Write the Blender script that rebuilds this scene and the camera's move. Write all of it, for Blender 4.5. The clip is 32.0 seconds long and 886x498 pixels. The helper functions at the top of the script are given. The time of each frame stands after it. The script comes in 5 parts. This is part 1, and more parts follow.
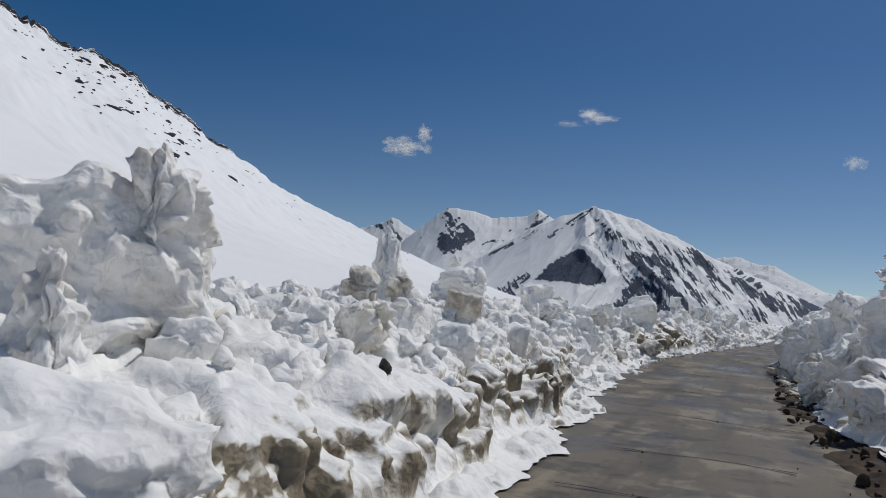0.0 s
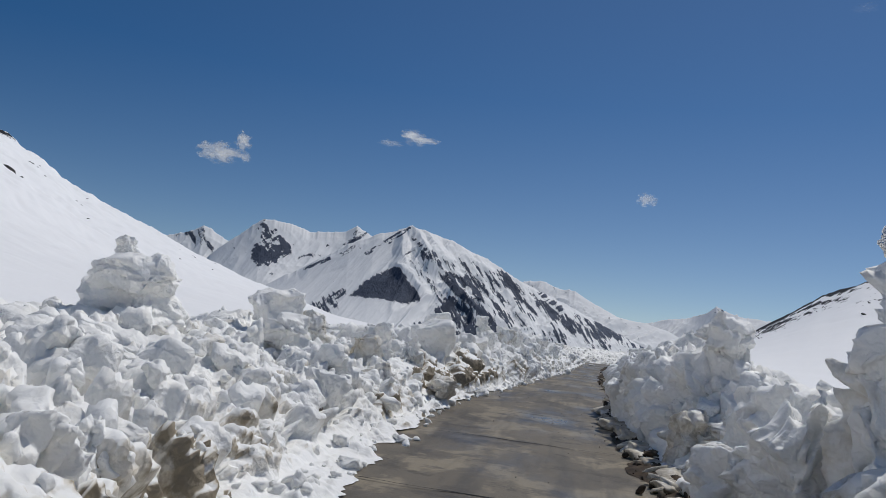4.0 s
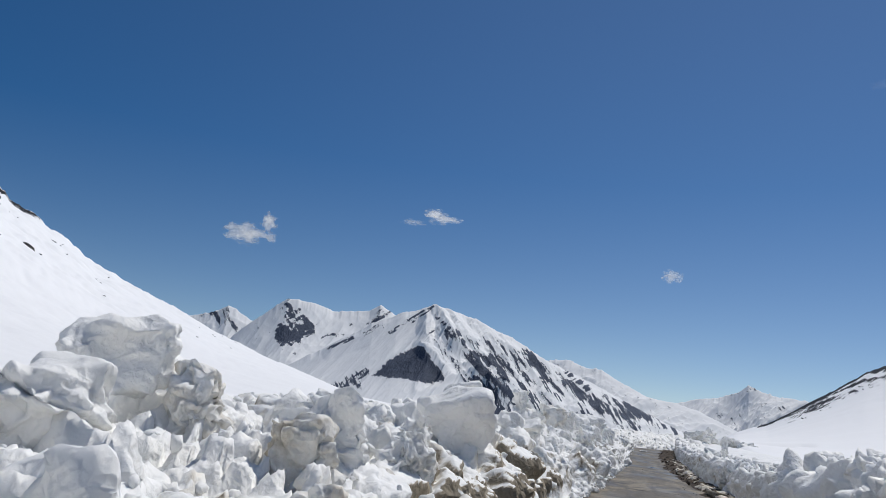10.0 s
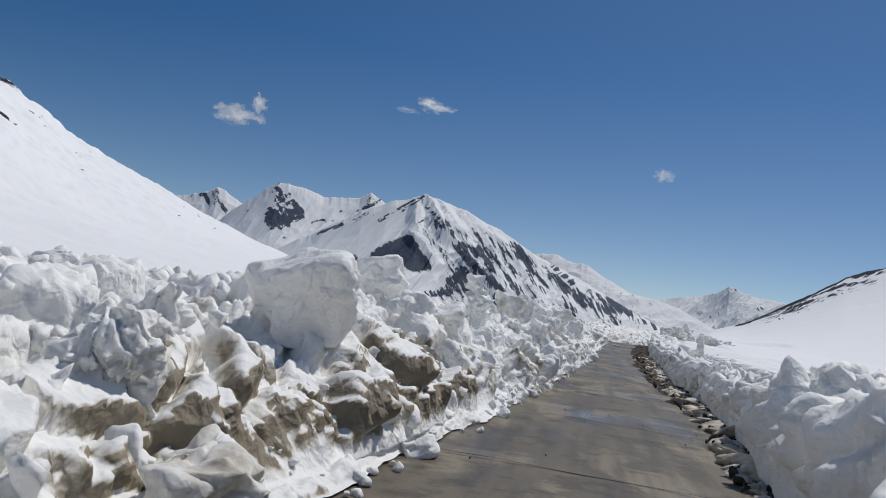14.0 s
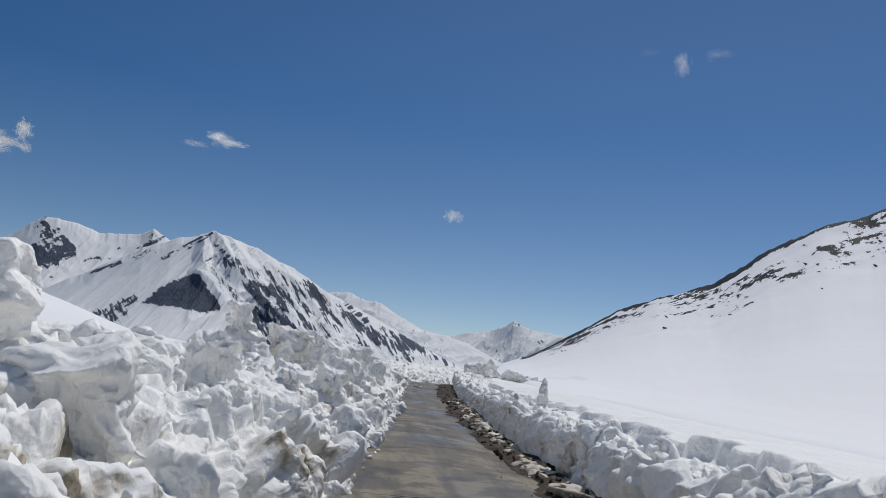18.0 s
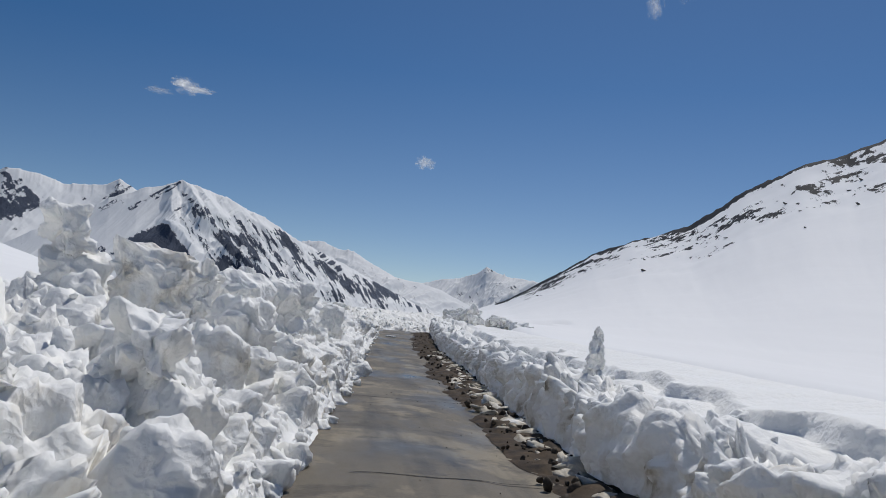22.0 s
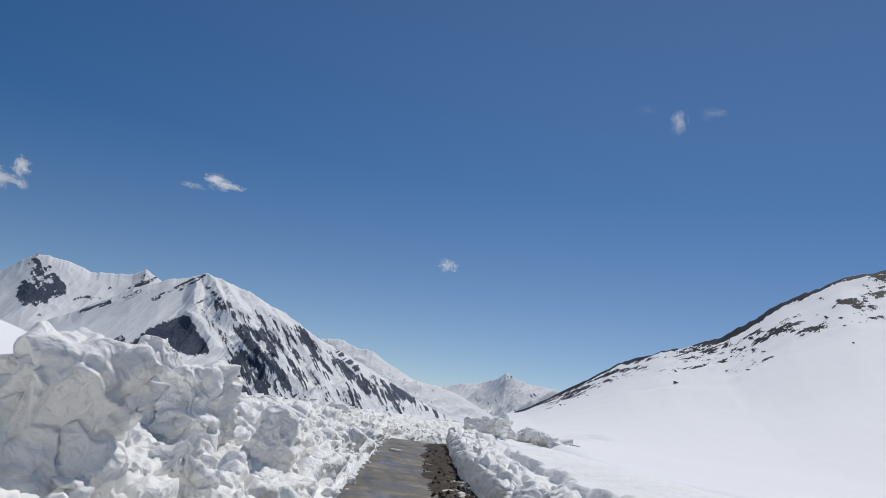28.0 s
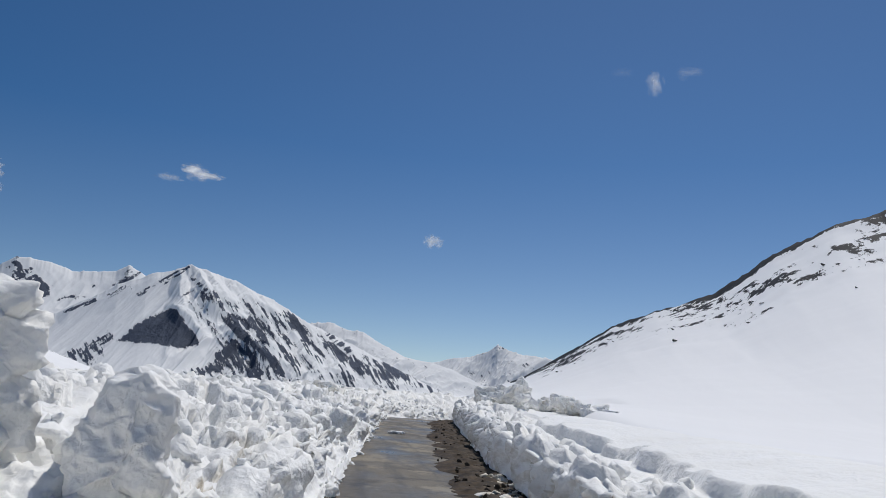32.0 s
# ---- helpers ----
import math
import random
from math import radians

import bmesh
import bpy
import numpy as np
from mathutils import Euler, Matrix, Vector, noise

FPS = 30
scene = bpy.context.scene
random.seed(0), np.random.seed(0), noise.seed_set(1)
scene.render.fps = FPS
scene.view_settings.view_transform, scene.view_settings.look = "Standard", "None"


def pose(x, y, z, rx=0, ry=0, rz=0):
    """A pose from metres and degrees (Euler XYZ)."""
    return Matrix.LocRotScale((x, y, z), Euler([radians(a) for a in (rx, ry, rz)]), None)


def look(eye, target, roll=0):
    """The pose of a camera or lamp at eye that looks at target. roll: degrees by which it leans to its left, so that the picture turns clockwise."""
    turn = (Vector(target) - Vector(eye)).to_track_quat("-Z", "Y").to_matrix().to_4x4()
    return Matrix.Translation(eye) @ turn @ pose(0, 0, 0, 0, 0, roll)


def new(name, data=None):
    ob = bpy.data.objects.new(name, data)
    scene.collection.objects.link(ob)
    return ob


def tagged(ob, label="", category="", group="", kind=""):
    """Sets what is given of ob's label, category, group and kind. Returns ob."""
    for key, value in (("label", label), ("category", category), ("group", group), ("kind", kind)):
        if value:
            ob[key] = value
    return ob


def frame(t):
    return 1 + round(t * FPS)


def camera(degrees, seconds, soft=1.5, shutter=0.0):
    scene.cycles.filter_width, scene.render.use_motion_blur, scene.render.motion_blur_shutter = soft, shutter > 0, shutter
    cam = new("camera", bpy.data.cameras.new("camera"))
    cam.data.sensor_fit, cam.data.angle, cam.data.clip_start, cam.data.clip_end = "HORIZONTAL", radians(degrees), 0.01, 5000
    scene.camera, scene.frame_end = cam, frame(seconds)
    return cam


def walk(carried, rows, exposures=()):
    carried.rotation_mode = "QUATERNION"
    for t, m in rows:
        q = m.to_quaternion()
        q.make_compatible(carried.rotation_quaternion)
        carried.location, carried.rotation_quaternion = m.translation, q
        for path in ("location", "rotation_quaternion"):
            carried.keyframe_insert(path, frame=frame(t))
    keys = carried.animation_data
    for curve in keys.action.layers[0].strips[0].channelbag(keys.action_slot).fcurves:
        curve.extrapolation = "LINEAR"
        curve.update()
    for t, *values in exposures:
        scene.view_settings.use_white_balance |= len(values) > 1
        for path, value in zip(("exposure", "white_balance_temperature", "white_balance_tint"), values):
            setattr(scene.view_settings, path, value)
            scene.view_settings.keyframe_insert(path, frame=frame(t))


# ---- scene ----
LENS = 60.26
cam = camera(LENS, 32.0, soft=0.85)
PATH = [
    (0.0, pose(0.000, 0.000, 1.668, 93.42, -4.91, 23.11)),
    (0.5, pose(-0.097, 1.145, 1.692, 95.76, -5.08, 20.63)),
    (1.0, pose(-0.156, 2.260, 1.720, 96.86, -5.62, 22.24)),
    (1.5, pose(-0.268, 3.395, 1.749, 98.30, -6.04, 21.73)),
    (2.0, pose(-0.360, 4.512, 1.759, 98.31, -5.46, 21.13)),
    (2.5, pose(-0.447, 5.545, 1.773, 97.45, -6.59, 22.13)),
    (3.0, pose(-0.534, 6.587, 1.736, 96.14, -4.44, 17.10)),
    (3.5, pose(-0.681, 7.708, 1.723, 90.13, -7.84, 20.54)),
    (4.0, pose(-0.835, 8.859, 1.829, 96.01, -6.49, 9.24)),
    (4.5, pose(-0.961, 9.805, 1.806, 99.55, -6.14, 11.91)),
    (6.5, pose(-1.486, 12.595, 1.773, 100.61, -6.03, 3.73)),
    (7.0, pose(-1.591, 13.448, 1.762, 98.74, -7.18, 4.96)),
    (7.5, pose(-1.698, 14.259, 1.767, 98.77, -6.50, 1.07)),
    (8.0, pose(-1.851, 15.055, 1.772, 100.15, -8.64, 3.33)),
    (8.5, pose(-2.003, 15.773, 1.755, 100.38, -6.34, 1.86)),
    (9.0, pose(-2.188, 16.592, 1.749, 100.29, -7.05, 4.81)),
    (9.5, pose(-2.340, 17.377, 1.733, 99.48, -4.67, 8.51)),
    (10.0, pose(-2.423, 18.136, 1.732, 101.71, -6.33, 11.06)),
    (10.5, pose(-2.414, 18.616, 1.728, 103.63, -2.77, 1.01)),
    (11.0, pose(-2.394, 19.050, 1.706, 101.98, -6.43, -0.38)),
    (11.5, pose(-2.294, 19.493, 1.694, 98.00, -2.74, 8.18)),
    (12.0, pose(-2.069, 20.082, 1.772, 100.25, -6.23, 10.84)),
    (12.5, pose(-1.846, 20.693, 1.790, 99.34, -7.65, 15.86)),
    (13.0, pose(-1.725, 21.324, 1.780, 97.46, -8.19, 14.59)),
    (13.5, pose(-1.655, 22.130, 1.762, 95.71, -7.48, 12.15)),
    (14.0, pose(-1.668, 22.901, 1.779, 93.63, -8.48, 10.07)),
    (14.5, pose(-1.665, 23.661, 1.805, 96.29, -6.45, 1.69)),
    (15.0, pose(-1.722, 24.459, 1.859, 97.14, -11.39, -0.35)),
    (15.5, pose(-1.776, 25.241, 1.907, 97.29, -5.07, -3.27)),
    (17.5, pose(-1.968, 29.724, 1.808, 97.90, -6.30, -7.32)),
    (18.0, pose(-2.003, 30.841, 1.819, 98.57, -6.76, -5.34)),
    (18.5, pose(-2.069, 31.885, 1.813, 97.86, -4.55, -5.82)),
    (19.0, pose(-2.090, 32.974, 1.805, 99.58, -4.50, -4.30)),
    (19.5, pose(-2.074, 34.068, 1.750, 97.51, -7.54, -3.14)),
    (20.0, pose(-1.987, 35.251, 1.746, 97.10, -4.03, -4.04)),
    (20.5, pose(-1.853, 36.379, 1.723, 95.17, -5.02, -1.32)),
    (21.0, pose(-1.666, 37.541, 1.721, 94.26, -3.04, -7.01)),
    (21.5, pose(-1.474, 38.640, 1.747, 94.65, -4.30, -5.83)),
    (22.0, pose(-1.316, 39.663, 1.724, 94.83, -5.84, -7.31)),
    (22.5, pose(-1.180, 40.793, 1.696, 95.09, -5.72, -0.94)),
    (23.0, pose(-1.139, 41.843, 1.716, 96.65, -5.36, 0.06)),
    (23.5, pose(-1.015, 42.971, 1.752, 99.11, -6.89, 0.99)),
    (24.0, pose(-0.956, 44.039, 1.913, 99.91, -4.41, 3.23)),
    (24.5, pose(-0.833, 44.993, 1.932, 99.94, -5.20, 1.03)),
    (25.0, pose(-0.782, 46.067, 1.885, 100.31, -7.32, 1.51)),
    (25.5, pose(-0.698, 47.125, 1.822, 99.68, -6.84, -1.13)),
    (27.5, pose(-0.353, 49.084, 1.830, 97.92, -6.05, -4.99)),
    (28.0, pose(-0.282, 49.838, 1.871, 102.39, -8.32, -6.05)),
    (28.5, pose(-0.203, 50.855, 1.923, 102.76, -8.29, -7.45)),
    (29.0, pose(0.031, 52.082, 1.976, 104.73, -6.45, -9.13)),
    (29.5, pose(0.100, 53.093, 1.951, 103.45, -6.64, -9.33)),
    (30.0, pose(0.101, 54.031, 1.874, 102.75, -5.07, -8.66)),
    (30.5, pose(0.077, 54.883, 1.834, 103.63, -6.95, -5.35)),
    (31.0, pose(0.064, 55.770, 1.783, 103.30, -3.92, -5.80)),
    (31.5, pose(0.017, 56.684, 1.697, 103.11, -5.20, -5.19)),
    (32.0, pose(-0.000, 57.669, 1.635, 100.65, -4.50, -6.45)),
]
walk(cam, PATH, [(0.0, -0.84), (2.5, -0.82), (4.5, -0.72), (7.0, -0.56), (10.0, -0.5), (12.0, -0.6), (14.0, -0.67), (20.0, -0.69), (24.0, -0.68), (28.0, -0.56), (29.0, -0.52), (32.0, -0.58)])

# ---- light ----
SUN_AZ, SUN_EL = 34.0, 58.0
SUN_DIR = Vector((math.sin(radians(SUN_AZ)) * math.cos(radians(SUN_EL)), math.cos(radians(SUN_AZ)) * math.cos(radians(SUN_EL)), math.sin(radians(SUN_EL))))
world = bpy.data.worlds.new("sky")
scene.world = world
world.use_nodes = True
wn = world.node_tree
sky = wn.nodes.new("ShaderNodeTexSky")
sky.sky_type = "NISHITA"
sky.sun_disc = False
sky.sun_elevation = radians(SUN_EL)
sky.sun_rotation = radians(SUN_AZ)
sky.altitude = 4200
sky.air_density = 1.0
sky.dust_density = 0.5
sky.ozone_density = 1.5
wn.nodes["Background"].inputs["Strength"].default_value = 0.116
vivid = wn.nodes.new("ShaderNodeHueSaturation")
vivid.inputs["Hue"].default_value = 0.5
# the air is clear overhead and hazier near the horizon
place = wn.nodes.new("ShaderNodeTexCoord")
axis = wn.nodes.new("ShaderNodeSeparateXYZ")
haze = wn.nodes.new("ShaderNodeMapRange")
haze.inputs["From Max"].default_value = 0.3
haze.inputs["To Min"].default_value = 0.78
haze.inputs["To Max"].default_value = 1.0
wn.links.new(place.outputs["Generated"], axis.inputs[0])
wn.links.new(axis.outputs[2], haze.inputs["Value"])
# deeper blue away from the sun, paler towards it
toward = wn.nodes.new("ShaderNodeVectorMath")
toward.operation = "DOT_PRODUCT"
toward.inputs[1].default_value = SUN_DIR
glow = wn.nodes.new("ShaderNodeMapRange")
glow.inputs["From Min"].default_value = 0.3
glow.inputs["From Max"].default_value = 0.9
glow.inputs["To Min"].default_value = 0.86
glow.inputs["To Max"].default_value = 1.07
wn.links.new(place.outputs["Generated"], toward.inputs[0])
wn.links.new(toward.outputs["Value"], glow.inputs["Value"])
wn.links.new(glow.outputs[0], vivid.inputs["Value"])
deep = wn.nodes.new("ShaderNodeMapRange")
deep.inputs["From Min"].default_value = 0.3
deep.inputs["From Max"].default_value = 0.9
deep.inputs["To Min"].default_value = 1.34
deep.inputs["To Max"].default_value = 1.14
wn.links.new(toward.outputs["Value"], deep.inputs["Value"])
both = wn.nodes.new("ShaderNodeMath")
both.operation = "MULTIPLY"
wn.links.new(deep.outputs[0], both.inputs[0])
wn.links.new(haze.outputs[0], both.inputs[1])
wn.links.new(both.outputs[0], vivid.inputs["Saturation"])
wn.links.new(sky.outputs["Color"], vivid.inputs["Color"])
wn.links.new(vivid.outputs["Color"], wn.nodes["Background"].inputs["Color"])
sun = new("sun", bpy.data.lights.new("sun", "SUN"))
sun.data.energy = 4.0
sun.data.angle = radians(0.53)
sun.data.color = (1.0, 0.975, 0.94)
sun.matrix_world = look(SUN_DIR * 60, (0, 0, 0))


# ---- noise on arrays ----
def hash3(ix, iy, iz, seed):
    h = (ix.astype(np.int64) * 374761393 + iy.astype(np.int64) * 668265263 + iz.astype(np.int64) * 2147483647 + seed * 974634777) & 0xFFFFFFFF
    h = ((h ^ (h >> 13)) * 1274126177) & 0xFFFFFFFF
    h = ((h ^ (h >> 15)) * 2246822519) & 0xFFFFFFFF
    return ((h ^ (h >> 16)) & 0xFFFFFF) / float(0x1000000)


def vnoise(p, seed=0):
    """Smooth value noise, -1 to 1, on an (n, 3) array."""
    i = np.floor(p).astype(np.int64)
    f = p - i
    f = f * f * f * (f * (f * 6 - 15) + 10)
    out = np.zeros(len(p))
    for dx in (0, 1):
        wx = f[:, 0] if dx else 1 - f[:, 0]
        for dy in (0, 1):
            wy = f[:, 1] if dy else 1 - f[:, 1]
            for dz in (0, 1):
                wz = f[:, 2] if dz else 1 - f[:, 2]
                out += wx * wy * wz * hash3(i[:, 0] + dx, i[:, 1] + dy, i[:, 2] + dz, seed)
    return out * 2 - 1


def fbm(p, octaves=4, seed=0, gain=0.5):
    out, amp, tot = np.zeros(len(p)), 1.0, 0.0
    for o in range(octaves):
        out += amp * vnoise(p * 2.03 ** o + 7.3 * o, seed + o)
        tot += amp
        amp *= gain
    return out / tot


def ridged(p, octaves=4, seed=0, gain=0.5):
    out, amp, tot = np.zeros(len(p)), 1.0, 0.0
    for o in range(octaves):
        out += amp * (1 - np.abs(vnoise(p * 2.07 ** o + 3.1 * o, seed + o))) ** 2
        tot += amp
        amp *= gain
    return out / tot


def worley(p, seed=0):
    """Cells: the nearest and second distance, and two random numbers of the nearest cell."""
    i = np.floor(p).astype(np.int64)
    f1 = np.full(len(p), 9.0)
    f2 = np.full(len(p), 9.0)
    ra = np.zeros(len(p))
    rb = np.zeros(len(p))
    for dx in (-1, 0, 1):
        for dy in (-1, 0, 1):
            for dz in (-1, 0, 1):
                cx, cy, cz = i[:, 0] + dx, i[:, 1] + dy, i[:, 2] + dz
                hx = hash3(cx, cy, cz, seed)
                hy = hash3(cx, cy, cz, seed + 11)
                hz = hash3(cx, cy, cz, seed + 23)
                d = np.sqrt((cx + hx - p[:, 0]) ** 2 + (cy + hy - p[:, 1]) ** 2 + (cz + hz - p[:, 2]) ** 2)
                near = d < f1
                f2 = np.where(near, f1, np.minimum(f2, d))
                f1 = np.where(near, d, f1)
                ra = np.where(near, hx, ra)
                rb = np.where(near, hz, rb)
    return f1, f2, ra, rb


def smooth(a, b, x):
    t = np.clip((x - a) / (b - a), 0, 1)
    return t * t * (3 - 2 * t)


def arr(*cols):
    return np.stack([np.broadcast_to(c, np.broadcast(*cols).shape).ravel() for c in cols], 1).astype(float)


# ---- materials ----
def material(name):
    m = bpy.data.materials.new(name)
    m.use_nodes = True
    t = m.node_tree
    return m, t, t.nodes["Principled BSDF"]


def node(t, kind, **values):
    n = t.nodes.new(kind)
    for key, value in values.items():
        n.inputs[key].default_value = value
    return n


def noise_node(t, vec, scale, detail=6.0, rough=0.55, stretch=(1, 1, 1), turn=(0, 0, 0)):
    mp = t.nodes.new("ShaderNodeMapping")
    mp.vector_type = "TEXTURE"
    mp.inputs["Scale"].default_value = [1 / c for c in stretch]
    mp.inputs["Rotation"].default_value = turn
    t.links.new(vec, mp.inputs["Vector"])
    n = node(t, "ShaderNodeTexNoise", Scale=scale, Detail=detail, Roughness=rough)
    t.links.new(mp.outputs["Vector"], n.inputs["Vector"])
    return n.outputs["Fac"]


def cells(t, vec, scale):
    n = t.nodes.new("ShaderNodeTexVoronoi")
    n.feature = "SMOOTH_F1"
    n.inputs["Smoothness"].default_value = 0.25
    n.inputs["Scale"].default_value = scale
    t.links.new(vec, n.inputs["Vector"])
    return n.outputs["Distance"]


def ramp(t, value, a, b, ca=(0, 0, 0, 1), cb=(1, 1, 1, 1)):
    r = t.nodes.new("ShaderNodeValToRGB")
    r.color_ramp.elements[0].position, r.color_ramp.elements[1].position = a, b
    r.color_ramp.elements[0].color, r.color_ramp.elements[1].color = ca, cb
    t.links.new(value, r.inputs["Fac"])
    return r.outputs["Color"]


def maths(t, op, a, b):
    n = t.nodes.new("ShaderNodeMath")
    n.operation = op
    for k, v in enumerate((a, b)):
        if isinstance(v, (int, float)):
            n.inputs[k].default_value = v
        else:
            t.links.new(v, n.inputs[k])
    return n.outputs[0]


def mix(t, fac, a, b):
    n = t.nodes.new("ShaderNodeMix")
    n.data_type = "RGBA"
    for socket, v in ((n.inputs[0], fac), (n.inputs[6], a), (n.inputs[7], b)):
        if isinstance(v, (int, float, tuple)):
            socket.default_value = v
        else:
            t.links.new(v, socket)
    return n.outputs[2]


def bump(t, bsdf, height, strength, distance):
    b = node(t, "ShaderNodeBump", Strength=strength, Distance=distance)
    t.links.new(height, b.inputs["Height"])
    t.links.new(b.outputs["Normal"], bsdf.inputs["Normal"])


def coords(t, kind="Object"):
    return t.nodes.new("ShaderNodeTexCoord").outputs[kind]


def attribute(t, name):
    a = t.nodes.new("ShaderNodeAttribute")
    a.attribute_name = name
    return a.outputs["Fac"]


SNOW = (0.89, 0.88, 0.86, 1)


def snow_material(name, dirt=0.0, grain=1.0, use_attr=False, glaze=0.0):
    """Old spring snow: granular, with soot and mud stains where dirt is given."""
    m, t, b = material(name)
    geo = t.nodes.new("ShaderNodeNewGeometry")
    v = geo.outputs["Position"]
    big = noise_node(t, v, 0.9, 5)
    fine = noise_node(t, v, 11.0, 8, 0.68)
    col = mix(t, ramp(t, big, 0.35, 0.7), (0.93, 0.922, 0.892, 1), (0.9, 0.888, 0.845, 1))
    if dirt > 0 or use_attr:
        stain = noise_node(t, v, 1.7, 7, 0.62)
        streak = noise_node(t, v, 3.2, 6, 0.6, (1, 1, 0.3))
        amount = maths(t, "ADD", stain, maths(t, "MULTIPLY", maths(t, "SUBTRACT", streak, 0.5), 0.5))
        if use_attr:
            amount = maths(t, "ADD", amount, maths(t, "MULTIPLY", attribute(t, "dirt"), 0.62))
        light = ramp(t, amount, 0.68 - dirt, 0.94 - dirt)
        heavy = ramp(t, amount, 0.88 - dirt, 1.14 - dirt)
        col = mix(t, maths(t, "MULTIPLY", light, 0.7), col, (0.53, 0.455, 0.33, 1))
        col = mix(t, maths(t, "MULTIPLY", heavy, 0.8), col, (0.2, 0.155, 0.09, 1))
    t.links.new(col, b.inputs["Base Color"])
    b.inputs["Roughness"].default_value = 0.62
    b.inputs["Specular IOR Level"].default_value = 0.35
    b.inputs["Subsurface Weight"].default_value = 0.35
    b.inputs["Subsurface Radius"].default_value = (1.0, 1.0, 1.0)
    b.inputs["Subsurface Scale"].default_value = 0.035
    b.inputs["Coat Weight"].default_value = glaze
    b.inputs["Coat Roughness"].default_value = 0.3
    warp = t.nodes.new("ShaderNodeVectorMath")
    warp.operation = "ADD"
    wob = t.nodes.new("ShaderNodeTexNoise")
    wob.inputs["Scale"].default_value = 5.0
    t.links.new(v, wob.inputs["Vector"])
    sc = t.nodes.new("ShaderNodeVectorMath")
    sc.operation = "SCALE"
    sc.inputs["Scale"].default_value = 0.22
    t.links.new(wob.outputs["Color"], sc.inputs[0])
    t.links.new(v, warp.inputs[0])
    t.links.new(sc.outputs[0], warp.inputs[1])
    lump = maths(t, "MULTIPLY", cells(t, warp.outputs[0], 6.5), 1.0)
    crumb = maths(t, "MULTIPLY", cells(t, warp.outputs[0], 15.0), 0.45)
    h = maths(t, "ADD", maths(t, "ADD", maths(t, "MULTIPLY", fine, 0.4), maths(t, "MULTIPLY", noise_node(t, v, 4.5, 5, 0.5), 0.5)), maths(t, "ADD", lump, crumb))
    up = t.nodes.new("ShaderNodeSeparateXYZ")
    t.links.new(geo.outputs["Normal"], up.inputs[0])
    strength = ramp(t, up.outputs[2], 0.25, 0.85, (0.55, 0.55, 0.55, 1), (0.22, 0.22, 0.22, 1))
    bump(t, b, h, 0.5, 0.09)
    t.links.new(strength, b.inputs["Normal"].links[0].from_node.inputs["Strength"])
    return m


mat_bank = snow_material("dirty_bank_snow", 0.0, 1.0, True, 0.05)
mat_block = snow_material("block_snow", 0.0, 1.0)
mat_block_dirty = snow_material("stained_block_snow", 0.2, 1.0)
mat_brown = snow_material("brown_stained_snow", 0.32, 1.0)


def field_material():
    """Smooth wind-packed snow with dark stones and earth where the rock attribute is high."""
    m, t, b = material("snowfield")
    geo = t.nodes.new("ShaderNodeNewGeometry")
    v = geo.outputs["Position"]
    rock = attribute(t, "rock")
    n1 = noise_node(t, v, 0.42, 6, 0.7, (0.85, 0.24, 0.25), (0, 0, -0.45))
    n2 = noise_node(t, v, 0.03, 3, 0.5)
    amount = maths(t, "ADD", maths(t, "ADD", n1, maths(t, "MULTIPLY", maths(t, "SUBTRACT", n2, 0.5), 0.3)), maths(t, "SUBTRACT", rock, 1.0))
    mask = ramp(t, amount, 0.0, 0.035)
    earth = mix(t, noise_node(t, v, 0.2, 6), (0.018, 0.019, 0.021, 1), (0.045, 0.045, 0.047, 1))
    wind = noise_node(t, v, 0.22, 5, 0.5, (1, 0.35, 1), (0, 0, 0.6))
    snow = mix(t, wind, (0.94, 0.935, 0.925, 1), (0.91, 0.905, 0.895, 1))
    t.links.new(mix(t, mask, snow, earth), b.inputs["Base Color"])
    b.inputs["Roughness"].default_value = 0.7
    b.inputs["Specular IOR Level"].default_value = 0.06
    bump(t, b, maths(t, "ADD", maths(t, "ADD", wind, maths(t, "MULTIPLY", noise_node(t, v, 3.0, 5), 0.12)), maths(t, "MULTIPLY", mask, 0.6)), 0.3, 0.3)
    return m


mat_field = field_material()


def mountain_material(name, haze_rock):
    """Far snow faces with gullied dark rock where the rock attribute is high."""
    m, t, b = material(name)
    geo = t.nodes.new("ShaderNodeNewGeometry")
    v = geo.outputs["Position"]
    rock = attribute(t, "rock")
    n1 = noise_node(t, v, 0.1, 8, 0.7, (0.5, 0.12, 1.0), (0, 0.8, 0))
    n2 = noise_node(t, v, 0.02, 6, 0.6)
    amount = maths(t, "ADD", maths(t, "MULTIPLY", maths(t, "SUBTRACT", n1, 0.5), 1.1), maths(t, "SUBTRACT", rock, 0.5))
    mask = ramp(t, amount, -0.02, 0.13)
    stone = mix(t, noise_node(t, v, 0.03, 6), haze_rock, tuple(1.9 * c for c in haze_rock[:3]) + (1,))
    snow = mix(t, noise_node(t, v, 0.006, 4), SNOW, (0.85, 0.85, 0.84, 1))
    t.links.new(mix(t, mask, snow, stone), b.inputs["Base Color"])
    b.inputs["Roughness"].default_value = 0.75
    b.inputs["Specular IOR Level"].default_value = 0.15
    bump(t, b, maths(t, "MULTIPLY", maths(t, "ADD", n1, maths(t, "MULTIPLY", n2, 0.5)), maths(t, "ADD", maths(t, "MULTIPLY", mask, 0.9), 0.06)), 0.5, 18.0)
    return m


# distance haze is put into the rock colour: lighter and bluer than near rock
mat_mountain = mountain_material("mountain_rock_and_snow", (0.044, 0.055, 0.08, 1))


